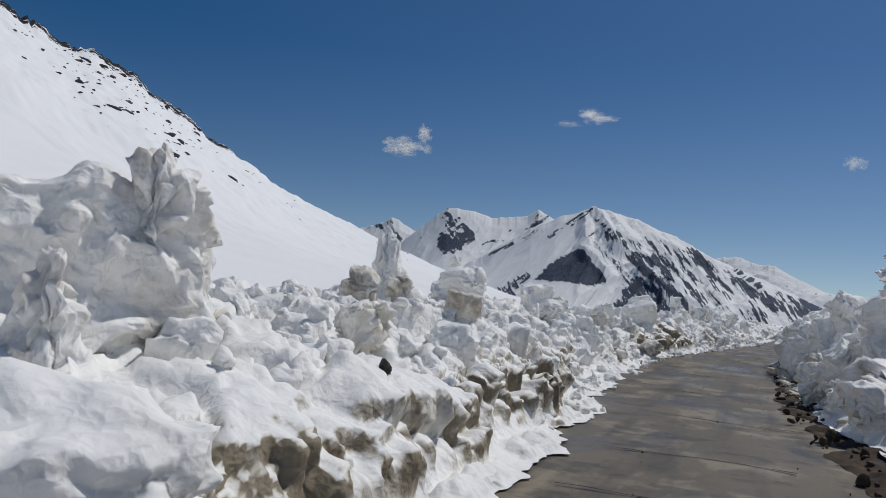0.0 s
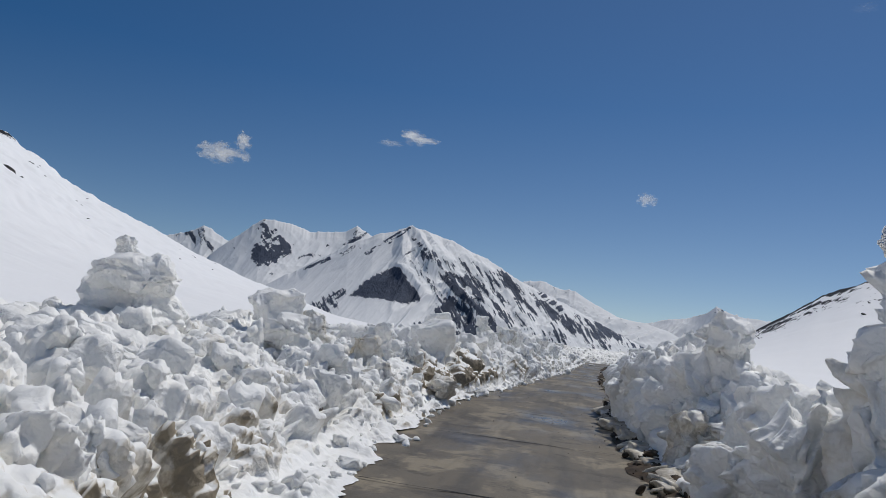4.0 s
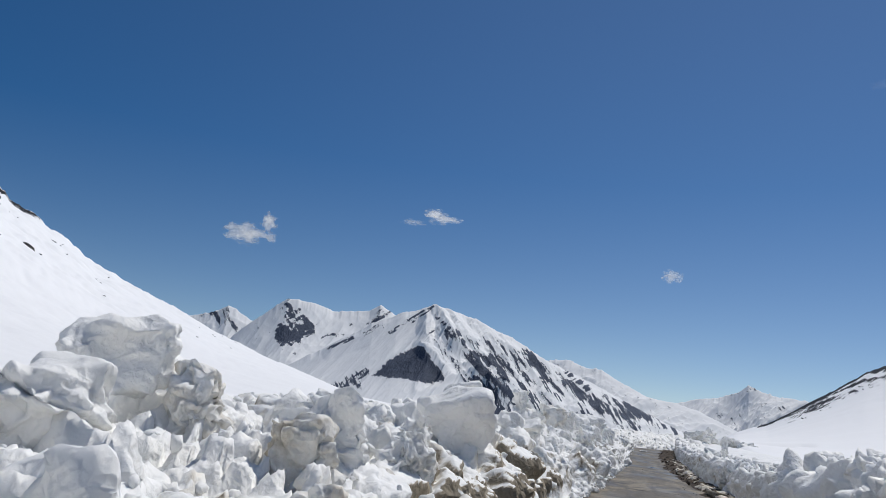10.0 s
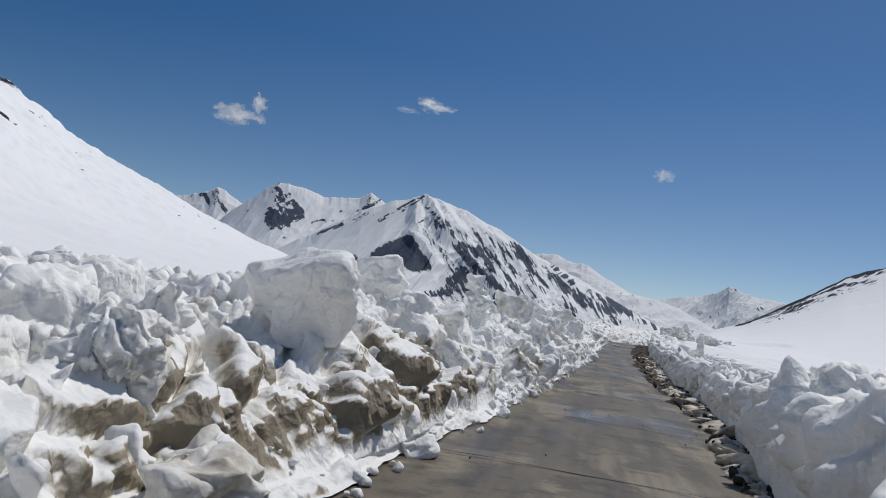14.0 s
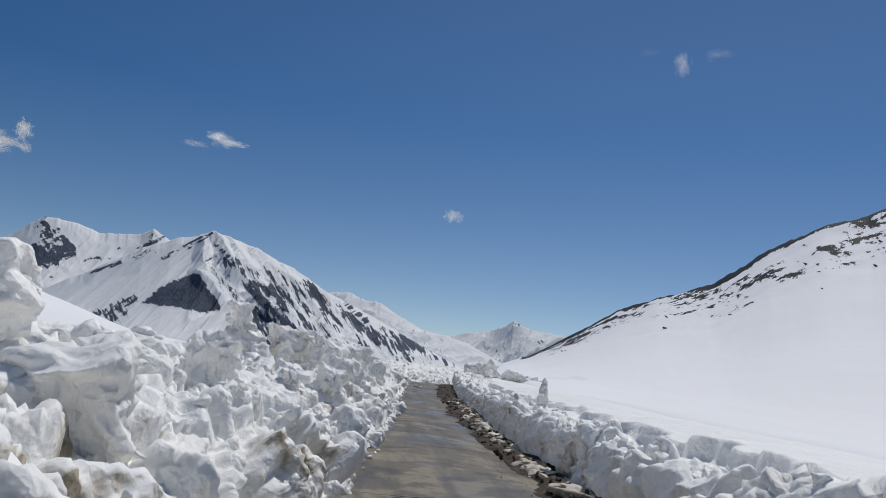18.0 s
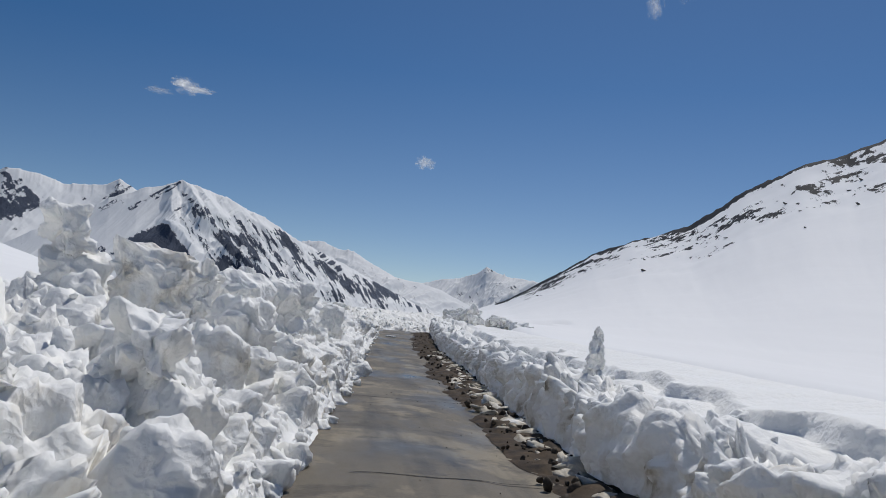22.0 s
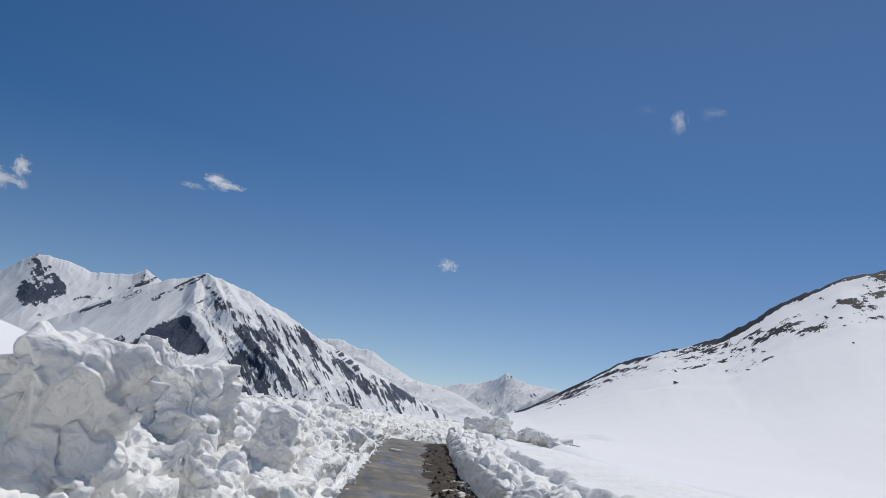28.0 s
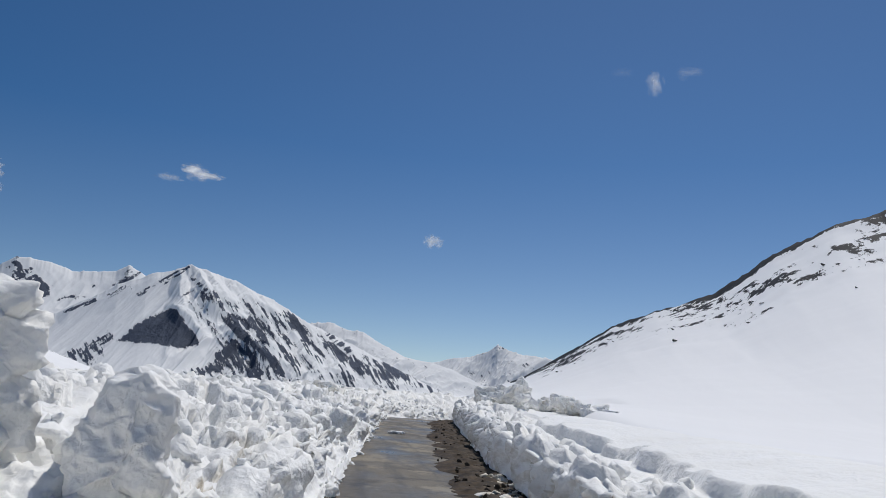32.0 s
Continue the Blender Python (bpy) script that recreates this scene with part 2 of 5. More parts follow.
def road_material():
    """Wet, patched old asphalt: grey film of melt water, tan silt, dark joints."""
    m, t, b = material("wet_road")
    geo = t.nodes.new("ShaderNodeNewGeometry")
    v = geo.outputs["Position"]
    broad = noise_node(t, v, 0.55, 6, 0.6, (1.0, 0.5, 1))
    silt = noise_node(t, v, 0.62, 8, 0.64, (1.1, 0.8, 1))
    tracks = noise_node(t, v, 1.6, 5, 0.55, (1.4, 0.12, 1))
    grit = noise_node(t, v, 30.0, 6, 0.7)
    col = mix(t, ramp(t, broad, 0.3, 0.7), (0.115, 0.098, 0.072, 1), (0.2, 0.168, 0.118, 1))
    col = mix(t, maths(t, "MULTIPLY", ramp(t, silt, 0.51, 0.57), 0.7), col, (0.34, 0.285, 0.195, 1))
    col = mix(t, maths(t, "MULTIPLY", ramp(t, tracks, 0.5, 0.64), 0.6), col, (0.06, 0.054, 0.045, 1))
    damp = noise_node(t, v, 1.1, 7, 0.7, (0.8, 1.1, 1))
    col = mix(t, maths(t, "MULTIPLY", ramp(t, damp, 0.54, 0.6), 0.6), col, (0.05, 0.043, 0.034, 1))
    mottle = noise_node(t, v, 5.0, 6, 0.7)
    col = mix(t, maths(t, "MULTIPLY", ramp(t, mottle, 0.45, 0.7), 0.35), col, (0.2, 0.16, 0.11, 1))
    col = mix(t, maths(t, "MULTIPLY", ramp(t, grit, 0.5, 0.75), 0.4), col, (0.19, 0.16, 0.125, 1))
    t.links.new(col, b.inputs["Base Color"])
    wet = noise_node(t, v, 0.42, 5, 0.55, (1.2, 0.6, 1))
    pool = ramp(t, wet, 0.46, 0.68)
    rough = mix(t, pool, (0.62, 0.62, 0.62, 1), (0.25, 0.25, 0.25, 1))
    t.links.new(rough, b.inputs["Roughness"])
    b.inputs["Specular IOR Level"].default_value = 0.34
    h = maths(t, "MULTIPLY", maths(t, "ADD", maths(t, "MULTIPLY", grit, 0.6), silt), maths(t, "SUBTRACT", 1.0, maths(t, "MULTIPLY", pool, 0.95)))
    bump(t, b, h, 0.45, 0.02)
    return m


mat_road = road_material()


def plain(name, a, b_col, scale, rough=0.85, strength=0.6, distance=0.02):
    m, t, b = material(name)
    geo = t.nodes.new("ShaderNodeNewGeometry")
    v = geo.outputs["Position"]
    n = noise_node(t, v, scale, 8, 0.65)
    t.links.new(mix(t, ramp(t, n, 0.3, 0.7), a, b_col), b.inputs["Base Color"])
    b.inputs["Roughness"].default_value = rough
    b.inputs["Specular IOR Level"].default_value = 0.2
    bump(t, b, n, strength, distance)
    return m


mat_mud = plain("wet_mud", (0.012, 0.0085, 0.006, 1), (0.1, 0.068, 0.04, 1), 4.0, 0.75)
mat_dark_lump = plain("dark_lump", (0.03, 0.028, 0.026, 1), (0.12, 0.11, 0.10, 1), 9.0, 0.7)
mat_boulder = plain("slope_rock", (0.03, 0.03, 0.031, 1), (0.13, 0.12, 0.11, 1), 0.8, 0.85, 0.8, 0.4)
mat_mudstone = plain("muddy_stone", (0.03, 0.024, 0.018, 1), (0.1, 0.078, 0.055, 1), 9.0, 0.7)
mat_slab = snow_material("dirty_ice", 0.46, 1.0)
mat_crack = plain("dark_joint", (0.012, 0.010, 0.008, 1), (0.03, 0.026, 0.02, 1), 8.0, 0.7)


def cloud_material():
    m, t, b = material("thin_cloud")
    out = t.nodes["Material Output"]
    info = t.nodes.new("ShaderNodeObjectInfo")
    v = coords(t)
    n = node(t, "ShaderNodeTexNoise", Scale=2.1, Detail=5.0, Roughness=0.58)
    n.noise_dimensions = "4D"
    t.links.new(v, n.inputs["Vector"])
    t.links.new(maths(t, "MULTIPLY", info.outputs["Random"], 37.0), n.inputs["W"])
    ln = t.nodes.new("ShaderNodeVectorMath")
    ln.operation = "LENGTH"
    flat = t.nodes.new("ShaderNodeVectorMath")
    flat.operation = "MULTIPLY"
    flat.inputs[1].default_value = (1, 0, 1)
    t.links.new(v, flat.inputs[0])
    t.links.new(flat.outputs[0], ln.inputs[0])
    dens = maths(t, "SUBTRACT", maths(t, "MULTIPLY", n.outputs["Fac"], 2.2), maths(t, "MULTIPLY", ln.outputs["Value"], 0.95))
    alpha = ramp(t, dens, 0.25, 1.6)
    alpha = maths(t, "MULTIPLY", alpha, info.outputs["Alpha"])
    dif = node(t, "ShaderNodeBsdfDiffuse", Color=(0.5, 0.5, 0.5, 1))
    tra = node(t, "ShaderNodeBsdfTranslucent", Color=(0.5, 0.5, 0.5, 1))
    add = t.nodes.new("ShaderNodeAddShader")
    t.links.new(dif.outputs[0], add.inputs[0])
    t.links.new(tra.outputs[0], add.inputs[1])
    clear = t.nodes.new("ShaderNodeBsdfTransparent")
    mx = t.nodes.new("ShaderNodeMixShader")
    t.links.new(alpha, mx.inputs[0])
    t.links.new(clear.outputs[0], mx.inputs[1])
    t.links.new(add.outputs[0], mx.inputs[2])
    t.links.new(mx.outputs[0], out.inputs["Surface"])
    return m


mat_cloud = cloud_material()


# ---- mesh builders ----
def mesh_from(name, verts, faces, mat, shade=True, **attrs):
    me = bpy.data.meshes.new(name)
    faces = np.asarray(faces)
    n, k = len(faces), faces.shape[1]
    me.vertices.add(len(verts))
    me.vertices.foreach_set("co", np.asarray(verts, dtype=np.float32).ravel())
    me.loops.add(n * k)
    me.loops.foreach_set("vertex_index", faces.astype(np.int32).ravel())
    me.polygons.add(n)
    me.polygons.foreach_set("loop_start", np.arange(0, n * k, k, dtype=np.int32))
    me.polygons.foreach_set("loop_total", np.full(n, k, dtype=np.int32))
    me.polygons.foreach_set("use_smooth", np.full(n, shade))
    for key, values in attrs.items():
        me.attributes.new(key, "FLOAT", "POINT").data.foreach_set("value", np.asarray(values, dtype=np.float32))
    me.materials.append(mat)
    me.update(calc_edges=True)
    return me


def grid_faces(rows, cols, wrap=False):
    i = np.arange(rows - 1)[:, None]
    j = np.arange(cols if wrap else cols - 1)[None]
    a = i * cols + j
    b = i * cols + (j + 1) % cols
    return np.stack([a, b, b + cols, a + cols], -1).reshape(-1, 4)


def icosphere(level):
    bm = bmesh.new()
    bmesh.ops.create_icosphere(bm, subdivisions=level, radius=1.0)
    v = np.array([p.co[:] for p in bm.verts])
    f = np.array([[p.index for p in q.verts] for q in bm.faces])
    bm.free()
    return v, f


ICO = {k: icosphere(k) for k in (2, 3, 4, 5, 6)}


def part(name, me, parent, label=""):
    ob = new(name, me)
    ob.parent = parent
    if label:
        tagged(ob, label)
    return ob


# ---- plan of the corridor: edges along y ----
ROAD_Y = np.array([-14, 0, 7, 11, 16, 20, 28, 34, 40, 50, 60, 70, 80, 100, 112, 120, 130, 140.0])
ROAD_L = np.array([-1.6, -1.6, -1.9, -2.25, -3.0, -3.25, -3.4, -2.75, -2.15, -1.42, -0.75, -0.25, 0.35, 1.6, 2.7, 5.0, 11.0, 19.0])
ROAD_R = np.array([1.7, 1.5, 1.2, 0.9, 0.5, 0.42, 0.35, 0.7, 0.95, 1.0, 1.4, 1.9, 2.55, 4.2, 5.7, 8.3, 15.0, 23.0])
WALL_Y = np.array([-14, 0, 8, 12, 15, 20, 24, 28, 31, 33.5, 37.5, 41, 45, 48, 52, 58, 62, 66, 73, 78, 91, 100, 112, 120, 130, 140.0])
WALL_R = np.array([2.6, 2.4, 1.9, 1.45, 1.05, 0.95, 0.85, 0.5, 0.45, 0.8, 1.3, 1.45, 1.6, 1.65, 1.9, 2.35, 2.68, 2.98, 3.25, 3.55, 4.75, 5.6, 7.2, 9.8, 16.5, 24.8])


def road_left(y):
    return np.interp(y, ROAD_Y, ROAD_L)


def road_right(y):
    return np.interp(y, ROAD_Y, ROAD_R)


def wall_right(y):
    return np.interp(y, WALL_Y, WALL_R)


def road_z(y):
    return np.interp(y, [-14, 18, 33, 50, 62, 80, 100, 112, 140], [0, 0, 0.1, 0.05, -0.18, -0.12, -0.1, -0.3, -2.0])


# ---- terrain: one sheet to the horizon, rising to a slope on one side and a hill on the other ----
CX, CY = 0.0, 28.0
L_AZ = np.array([-180, -130, -90, -70, -58, -55, -52, -49.8, -46.8, -44, -41.1, -37.5, -33, -29, -25.3, -20.5, -16.1, -12, -6, 0, 8])
L_EL = np.array([8, 14, 23, 20, 16.6, 15.55, 14.7, 13.9, 12.3, 10.65, 9.0, 7.1, 5.2, 3.65, 2.3, 0.9, -0.6, -1.8, -2.3, -2.1, -0.6])
R_AZ = np.array([8, 9.3, 11.4, 13, 14.8, 17.4, 19.6, 23.7, 27.2, 30.5, 33.2, 37.5, 46, 60, 90, 130, 180])
R_EL = np.array([-0.6, 0.5, 1.35, 2.4, 3.6, 5.35, 6.3, 7.75, 10.4, 12.1, 12.8, 14.9, 18, 20, 18, 12, 8])


def terrain(az, r):
    """Height and rockiness at azimuth (degrees) and distance from the plan's centre."""
    x, y = CX + r * np.sin(np.radians(az)), CY + r * np.cos(np.radians(az))
    el = np.where(az < 8, np.interp(az, L_AZ, L_EL), np.interp(az, R_AZ, R_EL))
    p = arr(x, y, 0 * x).reshape(-1, 3)
    wob = fbm(np.stack([az.ravel() * 0.9, 0 * az.ravel(), 0 * az.ravel() + 3], 1), 5, 5).reshape(az.shape)
    jag = ridged(np.stack([az.ravel() * 2.6, 0 * az.ravel(), 0 * az.ravel() + 8], 1), 4, 15, 0.6).reshape(az.shape) - 0.5
    rc = np.where(az < 0, np.interp(az, [-180, -60, -40, -16, 0], [400, 420, 520, 650, 700]), np.interp(az, [0, 11, 20, 30, 60, 180], [650, 620, 430, 360, 300, 400]))
    rim = smooth(0.86, 0.99, r / rc)
    el = el + wob * np.clip(np.abs(el) * 0.035, 0.0, 0.45) * np.where(az < 8, 1.0, 0.2) * (0.15 + 0.85 * rim) + jag * 0.5 * smooth(-40.5, -43, az) * rim
    # near plain beside the road, then the rise towards the crest
    zc = np.tan(np.radians(el)) * rc + 1.8
    r0 = np.where(az < 0, 16.0, 60.0)
    s = np.clip((r - r0) / (rc - r0), 0, 1)
    power = np.where(az < 0, 1.5, 1.55)
    base = np.where(az < 0, 1.25, np.interp(y, [20, 34, 45, 75, 100, 140], [1.5, 1.25, 1.1, 1.1, 1.4, 1.6]))
    z = base + (zc - base) * s ** power
    over = np.clip((r - rc) / rc, 0, 9)
    z = np.where(r > rc, zc - (zc + 120) * np.clip(over, 0, 1.0) ** 1.2, z)
    # field tilts up gently away from the road on the hill side
    z = z + fbm(p * 0.03, 3, 9).reshape(az.shape) * np.clip(r / 90, 0.05, 1.2) * 0.8
    small = fbm(p * 0.12, 5, 14, 0.6).reshape(az.shape)
    z = z + small * np.clip(r / 400, 0, 1) * np.clip(np.abs(el) / 8, 0.05, 1) * np.where(az < 8, 2.5, 1.5)
    crest = smooth(0.72, 1.0, r / rc)
    part_r = r / rc
    rock_left = 0.57 * smooth(0.9, 0.97, part_r) * smooth(-39, -42.5, az)
    rock_left = np.maximum(rock_left, 0.34 * smooth(0.55, 0.9, part_r) * smooth(-30, -46, az))
    rock_left = np.maximum(rock_left, 0.5 * smooth(0.93, 0.99, part_r) * smooth(-25, -20, az) * smooth(-11, -15, az))
    # a dark rim along the crest, bare patches in rows below it, thinning out downhill
    rim_w = np.interp(az, [10.5, 13, 16, 19, 20, 21.5, 23, 27, 30, 34, 45], [0.1, 0.085, 0.06, 0.045, 0.015, 0.012, 0.04, 0.045, 0.02, 0.025, 0.03])
    rock_right = 0.72 * smooth(1 - 1.7 * rim_w, 1 - 0.6 * rim_w, part_r) * smooth(10.3, 11.0, az)
    rows_r = fbm(np.stack([(part_r * 26 + az * 0.35).ravel(), az.ravel() * 0.55, 0 * az.ravel() + 2], 1), 3, 25, 0.6).reshape(az.shape)
    rock_right = np.maximum(rock_right, (0.45 + 0.27 * rows_r) * smooth(0.45, 0.8, part_r) * smooth(10.5, 13, az) + 0.13 * smooth(0.75, 0.9, part_r) * smooth(19, 13, az))
    rock = np.where(az < 8, rock_left, rock_right)
    # corridor of the road is cut down
    dl, dr = road_left(y) - x, x - wall_right(y)
    inside = smooth(11.5, 8.5, dl) * smooth(6.0, 3.0, dr) * smooth(142, 132, y)
    z = z * (1 - inside) + (-0.45 + np.minimum(road_z(y), 0)) * inside
    return x, y, z, np.clip(rock, 0, 1)


az_line = np.concatenate([np.arange(-180, -62, 2.0), np.arange(-62, 46, 0.2), np.arange(46, 180, 2.0)])
r_line = np.concatenate([[0.01], np.geomspace(0.6, 240, 120), np.arange(244, 700, 4.5), np.geomspace(705, 4800, 50)])
AZ, RR = np.meshgrid(az_line, r_line)
gx, gy, gz, grock = terrain(AZ, RR)
ground = new("ground", mesh_from("ground", arr(gx, gy, gz), grid_faces(len(r_line), len(az_line), True)[:, ::-1], mat_field, True, rock=grock.ravel()))
tagged(ground, "smooth white snowfield rising to rocky slopes beside the road", "snow ground", kind="structure")


# ---- far mountains ----
def mountain(name, label, skyline, crest, depth, spur, rock_of, seed, step=0.08, rows=90, foot=-130.0, lean=1.0, relief=1.0, quiet=None, crag=None):
    """A range seen from its foot: crest heights by azimuth, faces cut by spurs, closed behind."""
    sky_az, sky_el = np.array(skyline[0::2]), np.array(skyline[1::2])
    az1 = np.arange(sky_az[0], sky_az[-1] + step, step)
    s1 = np.concatenate([np.linspace(0, 1, rows), 1 + np.linspace(0.05, 1, 18)])
    A, S = np.meshgrid(az1, s1)
    lat = np.radians(A) * crest
    el = np.interp(A, sky_az, sky_el)
    one = np.stack([lat.ravel() / 60.0, np.full(A.size, seed * 3.7), np.zeros(A.size)], 1)
    el = el + (ridged(one, 4, seed).reshape(A.shape) - 0.55) * np.minimum(0.2, 0.06 * np.maximum(el, 0)) * smooth(0.86, 1.0, S)
    top = np.tan(np.radians(el)) * crest + 1.8
    r = crest - depth * (1 - S)
    face = np.clip(S, 0, 1)
    back = np.clip(S - 1, 0, 1)
    # spurs run down and aside
    drift = lat + lean * (1 - face) * depth * 0.45
    q = np.stack([drift.ravel() / spur, face.ravel() * 1.3, np.full(A.size, seed * 1.9)], 1)
    q2 = np.stack([drift.ravel() / (spur * 0.33), face.ravel() * 3.0, np.full(A.size, seed * 2.9)], 1)
    rid = ridged(q, 4, seed + 3, 0.42).reshape(A.shape)
    rid2 = ridged(q2, 4, seed + 8, 0.6).reshape(A.shape)
    prof = face ** 1.15
    cut = np.sin(np.pi * np.clip(face, 0, 1)) ** 0.7
    calm = relief if quiet is None else relief * (0.16 + 0.84 * smooth(quiet - 3.0, quiet + 2.0, A))
    z = foot + (top - foot) * np.clip(prof + cut * (calm * (0.4 * (rid - 0.5) + 0.05 * (rid2 - 0.5))), 0, 1.0) * (1 - back)
    if crag is not None:
        base_el = np.degrees(np.arctan2(z - 1.8, r))
        z = z + crag(A, base_el) * smooth(1.0, 0.93, face) * (1 - back)
    x, y = CX + r * np.sin(np.radians(A)), CY + r * np.cos(np.radians(A))
    ele = np.degrees(np.arctan2(z - 1.8, r))
    rock = rock_of(A, ele, face, rid, rid2)
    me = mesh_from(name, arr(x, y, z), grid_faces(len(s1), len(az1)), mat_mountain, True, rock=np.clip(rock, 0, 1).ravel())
    ob = new(name, me)
    tagged(ob, label, "mountain")
    return ob


def stroke(a, e, rows):
    """How near a point of the face lies to the bands of bare rock: each from (az, el) to (az, el), and its half width."""
    out = np.zeros(a.shape)
    for a0, e0, a1, e1, w in rows:
        da, de = a1 - a0, e1 - e0
        k = np.clip(((a - a0) * da + (e - e0) * de) / (da * da + de * de), 0, 1)
        d = np.hypot(a - a0 - k * da, e - e0 - k * de)
        out = np.maximum(out, smooth(2.0 * w + 0.15, 0.2 * w, d))
    return out


BANDS = ((-10.2, 4.37, -8.3, 3.28, 0.27), (-8.8, 3.88, -5.8, 2.24, 0.27), (-9.4, 2.30, -7.1, 1.03, 0.32), (-8.3, 3.07, -6.1, 1.34, 0.13), (-11.6, 5.49, -10.2, 4.8, 0.11),
         (-8.2, 5.04, -6.6, 3.46, 0.15), (-6.9, 5.19, -5.6, 3.79, 0.15), (-5.3, 4.71, -2.7, 3.22, 0.27), (-5.4, 2.28, -3.7, 0.92, 0.16), (-0.8, 2.08, 1.2, 0.94, 0.30),
         (2.4, 1.49, 4.3, 0.78, 0.17), (-12.4, 0.51, -11.1, 0.22, 0.15), (-11.1, 0.22, -9.9, -0.08, 0.11), (-7.9, 0.53, -6.3, -1.46, 0.32), (-3.2, 2.5, -2.5, 1.48, 0.15))
LINES = ((-18.2, 1.14, -17.1, 1.97, 0.15), (-6.1, 0.92, -4.9, -0.05, 0.15), (-17.6, 4.69, -16.2, 5.51, 0.09), (-15.7, 4.95, -13.4, 6.86, 0.06), (-14.1, 6.01, -12.7, 7.29, 0.06),
         (-20.1, 3.33, -18.4, 4.26, 0.06), (-12.4, 6.6, -11.0, 5.6, 0.07), (-12.8, 5.23, -12.2, 5.52, 0.10), (-2.3, 3.48, -0.8, 2.52, 0.15))
PEAK = ((-23.4, 6.28, -22.5, 5.36, 0.22), (-22.4, 5.38, -21.6, 4.8, 0.27), (-23.7, 3.78, -21.7, 4.33, 0.27), (-29.3, 4.61, -28.0, 4.94, 0.15), (-27.8, 5.09, -27.2, 4.15, 0.13),
        (-17.4, 5.67, -16.1, 6.68, 0.15), (-20.6, 4.03, -19.8, 4.38, 0.09), (-22.5, 2.56, -21.9, 2.78, 0.09))


def patch(a, e, outline):
    """Signed distance in degrees to an outline of (az, el) corners, positive inside."""
    xs, ys = outline[0::2], outline[1::2]
    inside = np.zeros(a.shape, bool)
    near = np.full(a.shape, 99.0)
    for k in range(len(xs)):
        x0, y0, x1, y1 = xs[k - 1], ys[k - 1], xs[k], ys[k]
        inside ^= ((y0 > e) != (y1 > e)) & (a < (x1 - x0) * (e - y0) / (y1 - y0 + 1e-9) + x0)
        h = np.clip(((a - x0) * (x1 - x0) + (e - y0) * (y1 - y0)) / ((x1 - x0) ** 2 + (y1 - y0) ** 2), 0, 1)
        near = np.minimum(near, np.hypot(a - x0 - h * (x1 - x0), e - y0 - h * (y1 - y0)))
    return np.where(inside, near, -near)


def streaks(a, e, fall, across, along, seed):
    """Noise drawn out down the fall line (degrees below level, towards growing azimuth)."""
    c, s = math.cos(radians(fall)), math.sin(radians(fall))
    bend = fbm(np.stack([a.ravel() / 2.5, e.ravel() / 2.5, 0 * a.ravel() + seed], 1), 2, seed + 30).reshape(a.shape) * 0.5
    q = np.stack([((a * s + e * c + bend * across * 1.5) / across).ravel(), ((a * c - e * s) / along).ravel(), np.full(a.size, seed * 1.3)], 1)
    return fbm(q, 4, seed, 0.55).reshape(a.shape)


WALL = (-16.6, 1.7, -16.1, 2.25, -15.5, 3.05, -14.4, 3.75, -13.3, 4.4, -12.7, 3.95, -12.3, 3.3, -11.6, 2.7, -11.05, 2.0, -12.4, 1.55, -13.9, 1.7, -15.4, 1.7)
SPUR = (-19.6, 0.45, -18.3, 1.4, -17.2, 2.1, -17.4, 1.1, -17.7, 0.0)
CHIN = (-9.6, 2.3, -8.1, 2.6, -7.0, 1.0, -6.2, 0.4, -7.6, 0.2, -8.2, 0.6, -9.5, 0.5)
FOOT = (-9.3, -0.3, -6.8, 0.4, -6.6, -0.9, -7.5, -1.8)
TAIL = (-0.9, 2.1, 1.2, 1.6, 4.1, 0.9, 1.8, 0.6, -0.3, 1.1)
SUMMIT = (-23.5, 6.25, -22.7, 5.85, -22.3, 5.4, -21.45, 4.85, -21.45, 4.35, -21.95, 4.2, -22.3, 3.6, -23.25, 3.2, -23.95, 3.8, -23.45, 4.45, -22.8, 5.0, -23.4, 5.5)
NICK = (-17.5, 5.4, -17.2, 5.95, -16.6, 6.75, -15.95, 6.6, -16.35, 5.95, -17.0, 5.45)
SIDE = (-29.2, 4.65, -28.2, 5.0, -27.7, 5.2, -27.2, 4.4, -26.4, 3.95, -27.0, 3.9, -28.3, 4.4)


RIB = (-10.3, 4.4, -9.2, 4.1, -7.8, 2.95, -5.7, 1.35, -4.65, -0.3, -5.55, 0.35, -7.6, 1.9, -8.95, 2.9, -10.0, 3.5)
GULLY = (-8.6, 5.35, -7.7, 4.7, -6.65, 3.4, -5.9, 2.5, -7.2, 3.0, -8.1, 4.0)
CLIFF = (-5.5, 4.85, -4.7, 4.65, -4.0, 3.7, -3.1, 2.7, -2.0, 1.5, -2.95, 2.05, -4.3, 3.2, -5.2, 3.75)
SLOPE = (-3.3, 3.7, -2.2, 3.15, -0.9, 2.4, 0.85, 1.65, 1.1, 0.8, 0.0, 0.75, -1.3, 1.7, -2.6, 2.5)
END = (1.8, 1.75, 2.95, 1.55, 3.65, 1.15, 4.1, 0.75, 3.0, 0.6, 2.1, 1.25)
BUTTRESS = (-11.2, -0.3, -10.55, 0.55, -9.1, 2.65, -7.5, 1.5, -7.1, 0.55, -8.5, 0.7, -9.6, 0.25)


def flank(a, e):
    """1 on the gullied flank of the main mountain, 0 on its smooth side."""
    edge = np.interp(e, [-2, 0.2, 0.9, 2.7, 4.4, 7.4], [-12.6, -12.0, -9.6, -10.7, -12.5, -12.4])
    return smooth(-0.4, 0.6, a - edge)


